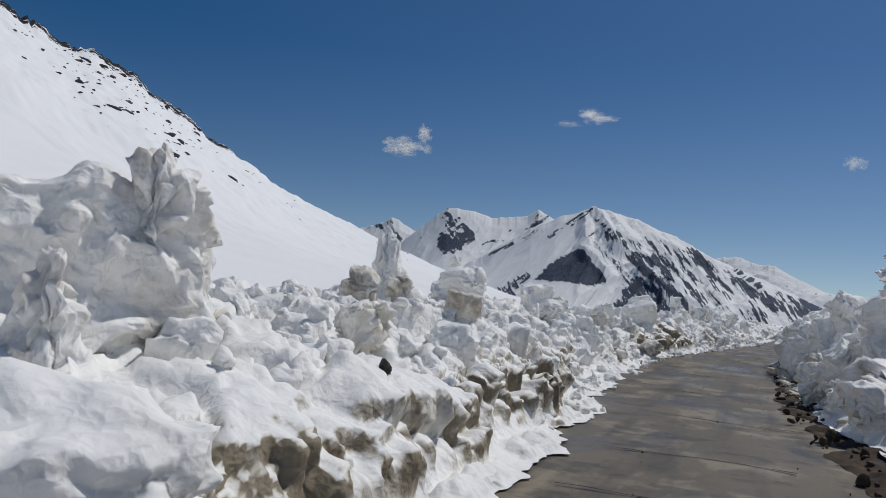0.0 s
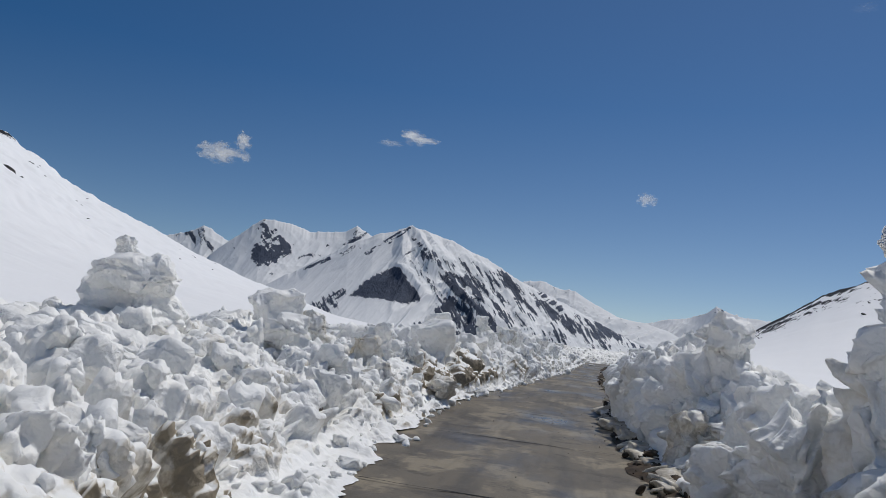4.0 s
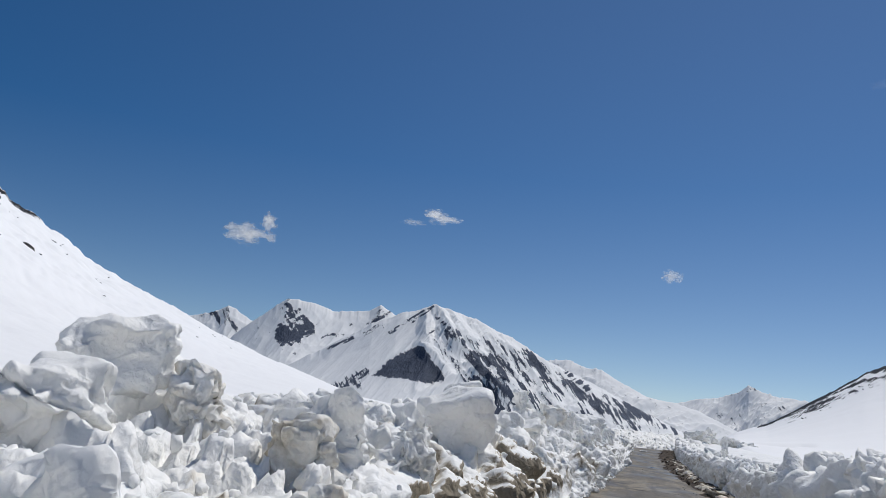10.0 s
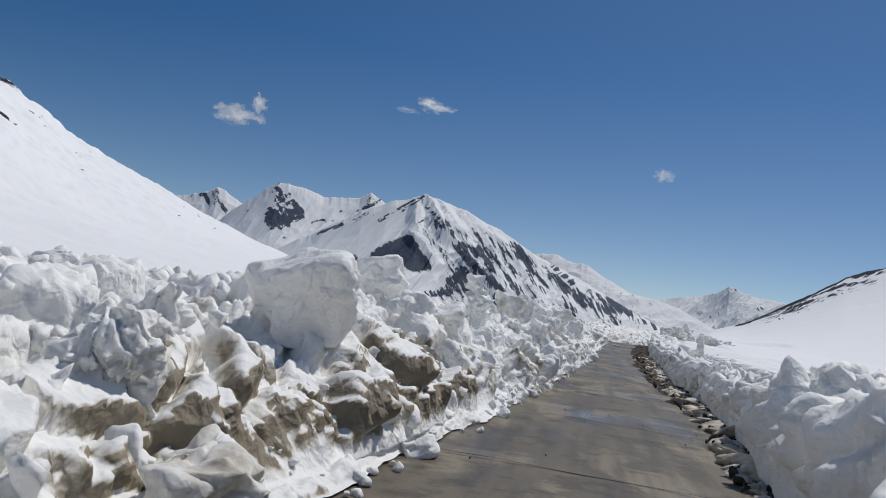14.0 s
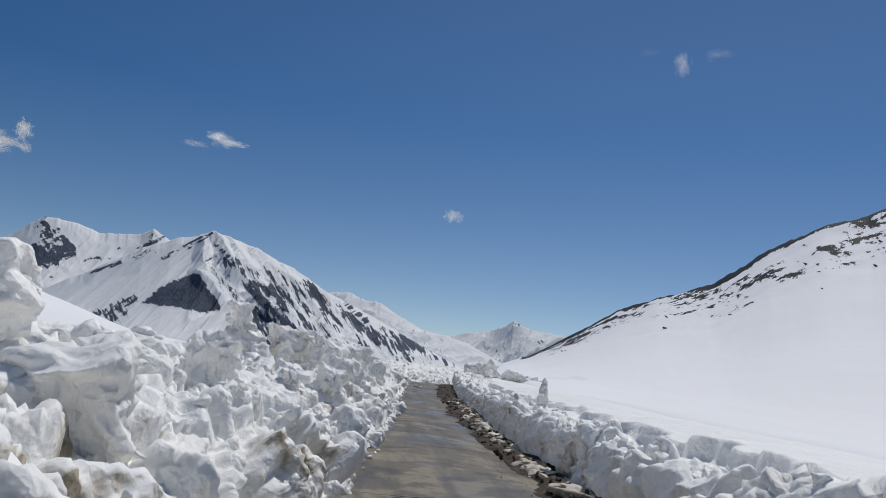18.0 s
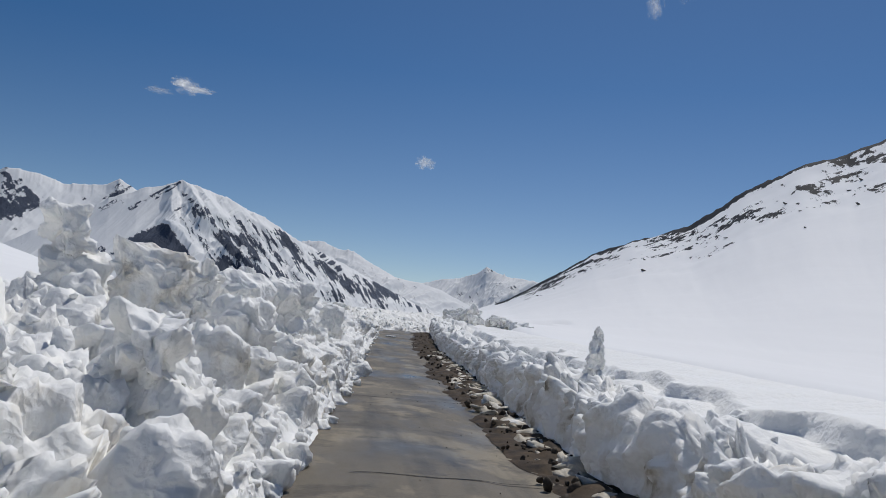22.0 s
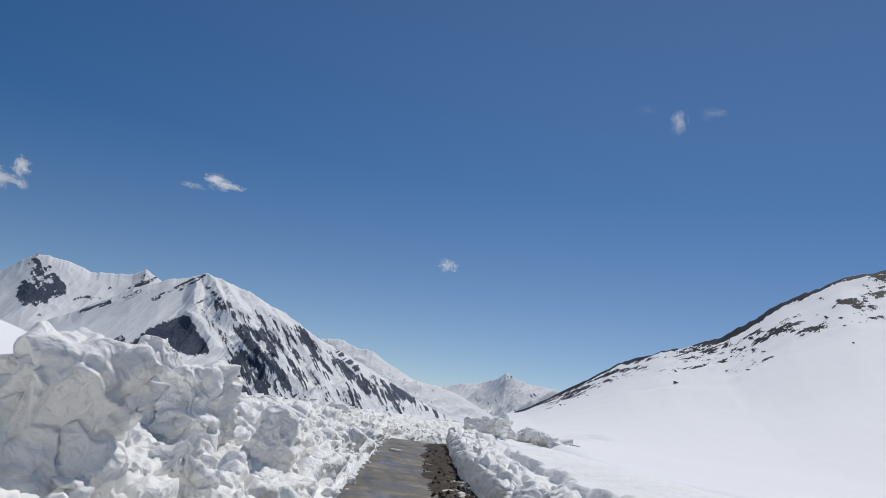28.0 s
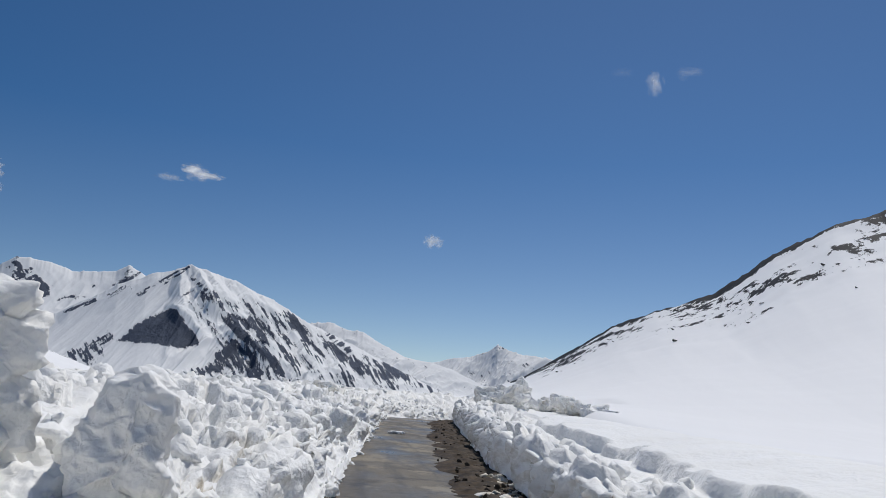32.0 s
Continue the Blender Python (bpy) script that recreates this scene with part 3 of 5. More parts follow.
RIDGES = ((34, (-12.8, 7.4, -12.1, 6.7, -11.2, 5.4, -9.7, 3.9, -8.2, 2.5, -6.8, 1.2)),
          (22, (-11.5, 7.0, -10.1, 5.7, -9.2, 4.5, -7.9, 3.2, -6.2, 1.9)),
          (20, (-9.3, 6.5, -8.0, 5.2, -6.9, 3.9, -5.8, 2.3)),
          (20, (-7.3, 5.5, -6.0, 4.1, -4.4, 2.6, -2.9, 1.2)),
          (20, (-5.0, 4.8, -3.7, 3.5, -1.9, 1.7, -0.8, 0.7)),
          (16, (-3.5, 4.1, -1.3, 2.6, 0.9, 1.0)),
          (24, (-12.8, 7.4, -13.2, 6.6, -13.0, 4.8, -13.3, 4.2, -12.2, 3.5, -11.2, 2.5)),
          (10, (-19.9, 3.2, -16.8, 4.9, -13.2, 7.0)))


def ridge_lines(a, e):
    """Sharp spurs down the face, in metres, each with a height and the (az, el) corners of its crest."""
    wob = 0.16 * fbm(np.stack([a.ravel() * 1.3, e.ravel() * 1.3, 0 * a.ravel()], 1), 3, 91).reshape(a.shape)
    out = np.zeros(a.shape)
    for high, line in RIDGES:
        d = np.full(a.shape, 9.0)
        for k in range(0, len(line) - 2, 2):
            x0, y0, dx, dy = line[k], line[k + 1], line[k + 2] - line[k], line[k + 3] - line[k + 1]
            h = np.clip(((a - x0) * dx + (e - y0) * dy) / (dx * dx + dy * dy), 0, 1)
            d = np.minimum(d, np.hypot(a + wob - x0 - h * dx, e + wob - y0 - h * dy))
        out = np.maximum(out, high * np.clip(1 - d / 0.75, 0, 1))
    return out


def crag_main(a, e):
    """Relief of the main mountain's face, in metres: ribs down the flank, drift lines on the smooth side."""
    z = flank(a, e)
    ribs = 9 * streaks(a, e, 46, 0.55, 2.4, 41) + 3.0 * streaks(a, e, 51, 0.17, 0.8, 47) + 0.9 * streaks(a, e, 54, 0.08, 0.6, 49)
    drift = 4.0 * streaks(a, e, -38, 0.4, 2.6, 44) + 0.7 * streaks(a, e, -40, 0.11, 0.9, 46)
    return z * ribs + (1 - z) * drift + ridge_lines(a, e)


def crag_soft(a, e):
    return 7.0 * streaks(a, e, 40, 1.3, 2.6, 83) + 0.4 * streaks(a, e, 62, 0.12, 0.45, 85)


def rock_main(a, e, f, rid, rid2):
    n1, n2, n3 = streaks(a, e, 46, 0.55, 2.4, 41), streaks(a, e, 51, 0.17, 0.8, 47), streaks(a, e, 54, 0.08, 0.6, 49)
    zone = flank(a, e)
    sky = np.interp(a, [-12.7, -10.9, -8, -6, -4.4, -2.9, -1, 1.5, 4.5], [7.4, 7.15, 6.15, 5.4, 4.5, 3.9, 3.1, 2.05, 0.75])
    crown = np.interp(a, [-13, -8, -5, 0], [2.2, 1.5, 0.5, 0.3])
    zone = zone * (0.25 + 0.75 * smooth(0.25 * crown, crown, sky - e))
    fleck = 0.45 * n1 + 0.8 * n2 + 0.7 * n3 - 0.014 * np.clip(ridge_lines(a, e) - 9, 0, 14)
    val = -0.62 + 0.46 * zone + 0.2 * zone * stroke(a, e, BANDS) + (0.35 + 0.65 * zone) * fleck
    val = np.maximum(val, -0.44 + 0.56 * stroke(a, e, LINES) + 0.6 * streaks(a, e, -38, 0.12, 0.9, 44))
    for shape, gain in ((RIB, 0.46), (GULLY, 0.32), (CLIFF, 0.4), (SLOPE, 0.36), (END, 0.42), (BUTTRESS, 0.36), (CHIN, 0.15), (FOOT, 0.2), (TAIL, 0.12), (SPUR, 0.1)):
        val = np.maximum(val, np.clip(patch(a, e, shape) * 1.5 + 0.06, -0.7, gain) + 0.75 * fleck)
    val = np.maximum(val, np.clip(patch(a, e, WALL) * 1.8, -0.7, 0.5) + 0.22 * n2 + 0.12 * n3)
    return 0.5 + val


def rock_left(a, e, f, rid, rid2):
    n1, n2 = streaks(a, e, 50, 0.4, 1.2, 51), streaks(a, e, -35, 0.2, 0.8, 57)
    val = -0.55 + 0.3 * n1 + 0.2 * n2
    val = np.maximum(val, np.clip(patch(a, e, SUMMIT) * 1.1 + 0.06, -0.7, 0.3) + 0.6 * n1 + 0.7 * n2 + 0.5 * streaks(a, e, 50, 0.09, 0.5, 59))
    val = np.maximum(val, np.clip(patch(a, e, NICK) * 1.2, -0.7, 0.12) + 0.5 * n2)
    return 0.5 + np.maximum(val, -0.45 + 0.5 * stroke(a, e, PEAK[6:]) + 0.4 * n2)


def rock_a(a, e, f, rid, rid2):
    n1 = streaks(a, e, 60, 0.3, 1.0, 61)
    return 0.5 + np.maximum(-0.5 + 0.3 * n1, np.clip(patch(a, e, SIDE) * 1.2, -0.7, 0.12) + 0.7 * n1)


def rock_knob(a, e, f, rid, rid2):
    return 0.5 - 0.3 + 0.55 * streaks(a, e, 50, 0.25, 1.0, 71)


def rock_far(a, e, f, rid, rid2):
    cap = np.clip(patch(a, e, (9.2, 3.1, 9.6, 3.45, 10.2, 3.8, 10.6, 3.6, 10.0, 3.45, 9.6, 3.15)) * 1.2, -0.7, -0.12)
    low = -0.3 + 0.75 * streaks(a, e, 55, 0.2, 0.7, 77) * smooth(1.0, 0.75, f) + 0.15 * streaks(a, e, 62, 0.08, 0.5, 79) - 0.25 * smooth(0.75, 1.0, f)
    return 0.5 + np.maximum(low, cap + 0.5 * streaks(a, e, 50, 0.1, 0.3, 78))


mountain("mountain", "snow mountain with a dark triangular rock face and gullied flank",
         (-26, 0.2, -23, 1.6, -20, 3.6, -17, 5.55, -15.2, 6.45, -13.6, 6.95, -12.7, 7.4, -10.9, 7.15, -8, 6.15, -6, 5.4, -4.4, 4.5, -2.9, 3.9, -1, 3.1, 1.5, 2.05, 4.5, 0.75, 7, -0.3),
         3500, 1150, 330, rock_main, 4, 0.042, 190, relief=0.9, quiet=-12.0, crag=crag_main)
mountain("mountain", "smooth snow ridge with small shoulder peaks beyond the gullied mountain",
         (-6, 3.0, -4.5, 4.0, -2.9, 4.38, -2.3, 4.42, -1.3, 4.1, 0.2, 3.9, 1, 3.45, 2, 2.95, 3.4, 2.35, 5.2, 2.1, 7, 1.7, 10, 0.4),
         3950, 700, 190, rock_knob, 9, 0.055, 120, crag=crag_soft)
mountain("mountain", "snow peak with a dark rock patch below its summit",
         (-28, 2.2, -26.5, 3.85, -24.9, 5.35, -23.9, 6.2, -23.45, 6.5, -22.6, 6.55, -21.7, 6.45, -20, 6.12, -18.3, 6.22, -17.3, 6.5, -16.6, 6.9, -15.7, 6.5, -14, 5.6, -11, 4),
         4300, 900, 420, rock_left, 13, 0.055, 130, relief=0.3, crag=crag_soft)
mountain("mountain", "small pointed snow peak with rock on one side",
         (-36, 2, -31, 4.1, -29.3, 4.62, -28.3, 5.0, -27.6, 5.5, -27.0, 5.25, -25.9, 4.7, -24, 3.8),
         4550, 500, 260, rock_a, 19, 0.055, 110, relief=0.6, crag=crag_soft)
mountain("mountain", "distant low snow peak at the valley's end",
         (3, 0.8, 4.5, 1.9, 5.6, 2.15, 7, 2.55, 8.4, 2.85, 9.3, 3.1, 9.9, 3.55, 10.2, 3.85, 10.7, 3.6, 11.9, 3.2, 13.7, 3.1, 16, 2.5, 20, 1.5),
         4650, 600, 110, rock_far, 23, 0.045, 120, crag=crag_soft)


# ---- snow banks ----
def bent(p, size, amount, seed):
    """Points carried aside by slow noise, so that cells lose their straight borders."""
    w = np.stack([fbm(p / size + 3.1 * k, 3, seed + 60 + k) for k in range(3)], 1)
    return p + w * size * amount


def scallops(p, size, seed):
    """Melt hollows: shallow bowls that meet in sharp crests; 0 in the hollows, about 1 on the crests."""
    f1, f2, ra, rb = worley(p / size, seed)
    return np.clip(f1 * 1.15, 0, 1.2) ** 1.7 * (0.5 + 0.7 * ra)


def tumbled(p, size, seed):
    """Broken blocks thrown together: tilted faces with clefts between; about 0 to 1.2."""
    f1, f2, ra, rb = worley(p / size, seed)
    gx, gy, gz = vnoise(p / size * 0.01 + ra[:, None] * 19.7 + rb[:, None] * 5.3, seed), ra * 2 - 1, rb * 2 - 1
    q = p / size
    lean = (gx * np.sin(q[:, 0] * 2.1 + ra * 6.3) + gy * np.sin(q[:, 1] * 2.1 + rb * 6.3) + gz * np.sin(q[:, 2] * 2.1 + ra * 12.6)) * 0.28
    edge = smooth(0.0, 0.2, f2 - f1)
    return (0.3 + 0.75 * ra + lean - 0.3 * f1 * f1) * (0.1 + 0.9 * edge), ra


def rubble(p, big, mid, small, seed):
    """Height of broken snow at points p, in metres: tumbled blocks of two sizes, hollowed by melting."""
    q = bent(p, big * 1.1, 0.5, seed)
    h1, ra = tumbled(q, big, seed)
    h2, rb = tumbled(bent(p, mid * 1.3, 0.5, seed + 3) + 5.2, mid, seed + 40)
    h3 = scallops(bent(p, small * 2.2, 0.45, seed + 7) + 9.7, small * 1.9, seed + 80)
    h4 = scallops(q + 2.3, mid * 1.1, seed + 90)
    gap = (0.5 + 0.5 * smooth(0.8, 0.35, h1)) * (0.1 + 0.95 * smooth(-0.18, 0.3, fbm(p * 0.9, 2, seed + 55)))
    return (h1 - 0.5) * big * 0.6, (h2 - 0.45) * mid * 0.8 * gap + (h4 - 0.5) * mid * 0.3, (h3 - 0.5) * small * 0.9 * gap, ra


def grid_up(p):
    """The upward share of the surface direction over a grid of points."""
    a, b = np.gradient(p, axis=0), np.gradient(p, axis=1)
    n = np.cross(a, b)
    return np.abs(n[..., 2]) / (np.linalg.norm(n, axis=-1) + 1e-9)


def apron(y):
    """Width of the thin snow skirt between the wall's foot and the road."""
    return np.interp(y, [-14, 8, 20, 30, 36, 60, 140], [0.6, 0.85, 0.75, 0.4, 0.26, 0.22, 0.4])


def bank(name, side, foot_of, y_line, offsets, heights, seed, rough_of, wall_gain, dirt_of):
    """A ploughed bank: a profile across (offset from the foot, height) carried along y and broken up."""
    u = np.arange(len(offsets))
    fine = []
    for k in range(len(offsets) - 1):
        ln = math.hypot(offsets[k + 1] - offsets[k], heights[k + 1] - heights[k])
        n = max(2, int(ln / ((0.036 if side < 0 else 0.045) if offsets[k] < (3.0 if side < 0 else 2.0) else 0.09 if offsets[k] < 4.6 else 0.2)))
        fine += list(np.linspace(k, k + 1, n, endpoint=False))
    fine = np.array(fine + [len(offsets) - 1.0])
    off1, hgt1 = np.interp(fine, u, offsets), np.interp(fine, u, heights)
    kern = np.hanning(9)[1:-1]
    kern = kern / kern.sum()
    pad = len(kern) // 2
    off1 = np.convolve(np.pad(off1, pad, mode="reflect", reflect_type="odd"), kern, "valid")
    hgt1 = np.convolve(np.pad(hgt1, pad, mode="reflect", reflect_type="odd"), kern, "valid")
    Y, OFF = np.meshgrid(y_line, off1, indexing="ij")
    HG = np.broadcast_to(hgt1, Y.shape)
    line = np.stack([y_line * 0.35, 0 * y_line + seed, 0 * y_line], 1)
    wav = fbm(line, 4, seed)[:, None]
    lift = wall_gain(y_line)[:, None] * (1 + 0.3 * fbm(line * 1.7, 3, seed + 2)[:, None])
    body = smooth(-0.03, 0.3, OFF) if side < 0 else smooth(0.02, 0.5, HG)
    off = OFF + wav * 0.35 * smooth(-0.3, 0.3, OFF)
    off = np.where(OFF < 0, OFF * apron(y_line)[:, None] * (0.8 + 0.9 * fbm(line * 3.0, 4, seed + 6, 0.6)[:, None]), off)
    if side > 0:
        off = off * (1 + 1.5 * smooth(26, 21, Y) * smooth(3.0, 0.8, OFF))
    off = off + (0.22 if side < 0 else 0.2) * fbm(line * 4.0, 4, seed + 12)[:, None] * smooth(-0.1, 0.2, OFF) * smooth(2.0, 0.8, OFF)
    x = foot_of(y_line)[:, None] + side * off
    if side > 0:
        x = x + 0.8 * HG * smooth(25, 21, Y) * smooth(2.0, 0.6, OFF)
        x = x + 0.1 * np.clip(HG, 0, 1.1) * smooth(34, 40, Y)
    lift = lift + (1 - lift) * smooth(2.0, 4.5, OFF)
    z = HG * lift + road_z(Y) * smooth(6, 2, OFF)
    if side > 0:
        brink = 2.05 + 0.45 * fbm(line * 0.8, 3, seed + 15)[:, None] + 0.35 * fbm(line * 5.0, 3, seed + 16)[:, None]
        hollow = 0.5 + 0.5 * smooth(-0.35, 0.25, fbm(line * 0.7, 2, seed + 18))[:, None]
        z = z - 0.44 * hollow * smooth(0.3, 0.75, OFF) * smooth(brink + 0.1, brink - 0.06, OFF) * smooth(33, 40, Y) * smooth(92, 80, Y)
    p = arr(x, Y, z)
    # outward direction across the profile
    dx, dz = np.gradient(off, axis=1), np.gradient(HG * lift, axis=1)
    ln = np.sqrt(dx * dx + dz * dz) + 1e-9
    steep = smooth(0.5, 0.9, np.abs(dz / ln)).ravel()
    wide = np.hanning(27)[1:-1]
    wide = wide / wide.sum()
    tx, tz = -side * dz / ln, dx / ln
    for arr2 in (tx, tz):
        ext = np.pad(arr2, ((0, 0), (12, 12)), mode="edge")
        arr2[:] = sum(wk * ext[:, k:k + arr2.shape[1]] for k, wk in enumerate(wide))
    ln2 = np.sqrt(tx * tx + tz * tz) + 1e-9
    nx, nz = (tx / ln2).ravel(), (tz / ln2).ravel()
    q = p.copy()
    q[:, 2] *= 0.75
    b, m, s, ra = rubble(q, 0.9, 0.34, 0.15, seed)
    amount = (rough_of(OFF, Y) * body).ravel()
    grain = fbm(p * 9.0, 3, seed + 5) * 0.016
    d = amount * ((b + m + s) if side < 0 else (0.8 * b + 1.5 * m + 1.6 * s)) + grain * np.clip(amount + 0.25, 0, 1)
    d += 0.075 * (scallops(bent(p, 0.2, 0.4, seed + 27), 0.13, seed + 29) - 0.5) * np.clip(amount, 0, 1) * smooth(7.0, 4.0, OFF).ravel()
    flute = ridged(np.stack([p[:, 1] * 4.5, p[:, 0] * 1.5, p[:, 2] * 0.7], 1), 3, seed + 9) - 0.5
    d += steep * flute * ((0.14 if side < 0 else 0.4) + 0.3 * smooth(17, 11, p[:, 1]) + 0.14 * smooth(24, 26, p[:, 1]) * smooth(37, 35, p[:, 1])) * np.clip(amount * 2, 0, 1)
    p[:, 0] += nx * d
    p[:, 2] += nz * d
    p[:, 1] += 0.12 * amount * fbm(q * 1.3, 3, seed + 21)
    p[:, 2] = np.where(OFF.ravel() <= 0, np.maximum(p[:, 2], road_z(Y).ravel() - 0.05 + 0.12 * smooth(-0.62, -0.1, OFF.ravel())), p[:, 2])
    skirt = smooth(0.1, -0.1, OFF.ravel()) * smooth(-0.62, -0.4, OFF.ravel())
    p[:, 2] += skirt * (0.2 * np.clip(fbm(q * 2.6, 4, seed + 33) + 0.1, 0, 1) + 1.2 * np.clip(s, 0, 1))
    flat = grid_up(p.reshape(Y.shape + (3,))).ravel()
    dirt = dirt_of(OFF, Y).ravel() * 1.3 * smooth(0.9, 0.5, flat) + 0.2 * (0.45 - flat) + 0.2 * (0.35 - ra)
    if side < 0:
        spot = fbm(p * 0.8, 4, seed + 44)
        dirt += np.interp(p[:, 1], [0, 8, 14, 20, 40, 60], [0.35, 0.4, 0.65, 0.6, 0.3, 0.2]) * smooth(0.12, 0.5, spot) * smooth(0.95, 0.6, flat)
    faces = grid_faces(len(y_line), len(off1))
    if side > 0:
        faces = faces[:, ::-1]
    me = mesh_from(name, p, faces, mat_bank, True, dirt=dirt)
    ob = new(name, me)
    return ob, p.reshape(len(y_line), len(off1), 3), off1


y_left = np.concatenate([np.arange(-12, -1, 0.12), np.arange(-1, 66, 0.042), np.arange(66, 90, 0.09), np.arange(90, 139, 0.19)])
LEFT_OFF = [-0.62, 0.0, 0.18, 0.42, 0.9, 1.8, 3.0, 4.6, 6.5, 9.0, 12.5]
LEFT_HGT = [0.0, 0.05, 0.42, 0.76, 0.98, 1.16, 1.32, 1.36, 1.33, 1.3, 1.0]


def left_foot(y):
    return road_left(y) - np.interp(y, [-14, 8, 20, 30, 36, 60, 140], [0.3, 0.55, 0.5, 0.34, 0.22, 0.18, 0.3])


def left_gain(y):
    return np.interp(y, [-14, 6, 12, 20, 26, 30, 36, 46, 52, 60, 70, 90, 105, 140], [0.95, 0.92, 0.95, 0.82, 0.85, 0.95, 0.95, 0.78, 0.8, 0.85, 0.9, 0.9, 0.95, 1.0])


def left_rough(off, y):
    return 0.95 * smooth(-0.05, 0.15, off) * (0.35 + 0.65 * smooth(10.5, 5.5, off)) * (0.42 + 0.58 * smooth(6, 13, y)) * (1 - 0.4 * smooth(24, 26, y) * smooth(37, 35, y) * smooth(1.2, 0.6, off))


def left_dirt(off, y):
    brown = smooth(26.0, 27.5, y) * smooth(36.5, 33, y) * smooth(1.3, 0.5, off)
    return (0.24 + 0.1 * smooth(24, 16, y)) * smooth(2.2, 0.3, off) * smooth(-0.05, 0.2, off) + 0.62 * brown * smooth(-0.02, 0.2, off) + 0.3 * smooth(-0.3, -0.55, off) + 0.28 * smooth(20, 9, y) * smooth(0.9, 0.3, off) * smooth(0.0, 0.1, off)


bank_left, grid_left, off_left = bank("snow_bank_left", -1, left_foot, y_left, LEFT_OFF, LEFT_HGT, 3, left_rough, left_gain, left_dirt)
tagged(bank_left, "ploughed bank of broken white snow with brown meltwater stains beside the road", "snow bank", kind="structure")

y_right = np.concatenate([np.arange(-12, 4, 0.14), np.arange(4, 66, 0.06), np.arange(66, 90, 0.13), np.arange(90, 139, 0.21)])
RIGHT_OFF = [0.0, 0.0, 0.03, 0.3, 1.1, 2.0, 3.2, 5.0, 7.5]
RIGHT_HGT = [-0.05, 0.5, 0.95, 1.2, 1.28, 1.25, 1.17, 1.09, 0.75]


def right_gain(y):
    return np.interp(y, [-14, 6, 12, 15, 19, 22, 25, 28, 33, 40, 47, 55, 70, 90, 140], [0.9, 0.9, 0.95, 1.0, 1.0, 1.1, 1.3, 1.28, 1.08, 0.82, 0.78, 0.8, 0.8, 0.95, 1.2])


def right_rough(off, y):
    far = np.interp(y, [-14, 22, 27, 33, 60, 85, 100, 140], [4.5, 4.0, 2.4, 1.7, 1.7, 2.2, 4.5, 6.0])
    return (0.5 + 0.25 * smooth(0.03, 0.3, off) + 0.6 * smooth(28, 23, y)) * (0.06 + 0.94 * smooth(far, far * 0.6, off))


def right_dirt(off, y):
    return 0.15 * smooth(42.2, 43.6, y) * smooth(45.6, 44.0, y) * smooth(0.6, 0.3, off) + 0.3 * smooth(24, 20, y) * smooth(1.2, 0.3, off) + (0.12 + 0.16 * smooth(34, 40, y)) * smooth(0.25, 0.0, off) - 0.1 * smooth(1.0, 2.0, off)


bank_right, grid_right, off_right = bank("snow_bank_right", 1, wall_right, y_right, RIGHT_OFF, RIGHT_HGT, 8, right_rough, right_gain, right_dirt)
tagged(bank_right, "cut white snow wall with a crumbled crest beside the road", "snow bank", kind="structure")

# ---- road ----
ry = np.concatenate([np.arange(-14, 70, 0.16), np.arange(70, 139, 0.3)])
ru = np.linspace(0, 1, 40)
RY, RU = np.meshgrid(ry, ru, indexing="ij")
rx = (left_foot(RY) - 0.5) * (1 - RU) + (wall_right(RY) + 0.5) * RU
rp = arr(rx, RY, 0 * RY)
hump = fbm(rp * 0.5, 4, 31).reshape(RY.shape) * 0.03
rz = road_z(RY) + hump - 0.02 * smooth(0.4, 1.2, np.abs(rx - 0.5 * (road_left(RY) + road_right(RY))))
road = new("road", mesh_from("road", arr(rx, RY, rz), grid_faces(len(ry), len(ru))[:, ::-1], mat_road))
tagged(road, "wet patched grey-brown asphalt road with puddles and silt", "road", kind="structure")


def facet_radius(v, seed, planes, low, high, sharp=14.0):
    """Radius of a chipped convex lump in the directions v."""
    rg = np.random.RandomState(seed)
    n = rg.normal(size=(planes, 3))
    n /= np.linalg.norm(n, axis=1)[:, None]
    d = rg.uniform(low, high, planes)
    n = np.concatenate([n, np.eye(3), -np.eye(3)])
    d = np.concatenate([d, np.full(6, high * 1.05)])
    return np.power(np.clip(v @ n.T / d, 1e-3, None), sharp).sum(1) ** (-1 / sharp)


def rock_shape(level, seed, stretch=(1, 1, 0.7), amp=0.35, scale=1.1):
    v, f = ICO[level]
    r = facet_radius(v, seed, 15, 0.6, 1.05)
    f1, f2, ra, rb = worley(v * scale + seed * 3.3, seed)
    d = r * (1 + 0.45 * amp * (np.sqrt(np.clip(f2 - f1, 0, 1)) - 0.45) + amp * 0.3 * fbm(v * 2.5 + seed, 3, seed))
    return v * d[:, None] * np.array(stretch), f


def joined(name, shapes, mat, label, category):
    """Many small pieces in one mesh: shapes are (verts, faces)."""
    vs, fs, n = [], [], 0
    for v, f in shapes:
        vs.append(v)
        fs.append(f + n)
        n += len(v)
    ob = new(name, mesh_from(name, np.concatenate(vs), np.concatenate(fs), mat))
    return tagged(ob, label, category, kind="stuff")


def turned(v, m3, s, at):
    return (v * s) @ np.array(m3).T + np.array(at)


def random_turn(rng, tilt=3.2):
    return Euler((rng.uniform(-tilt, tilt), rng.uniform(-tilt, tilt), rng.uniform(-3.2, 3.2))).to_matrix()


rng = random.Random(5)


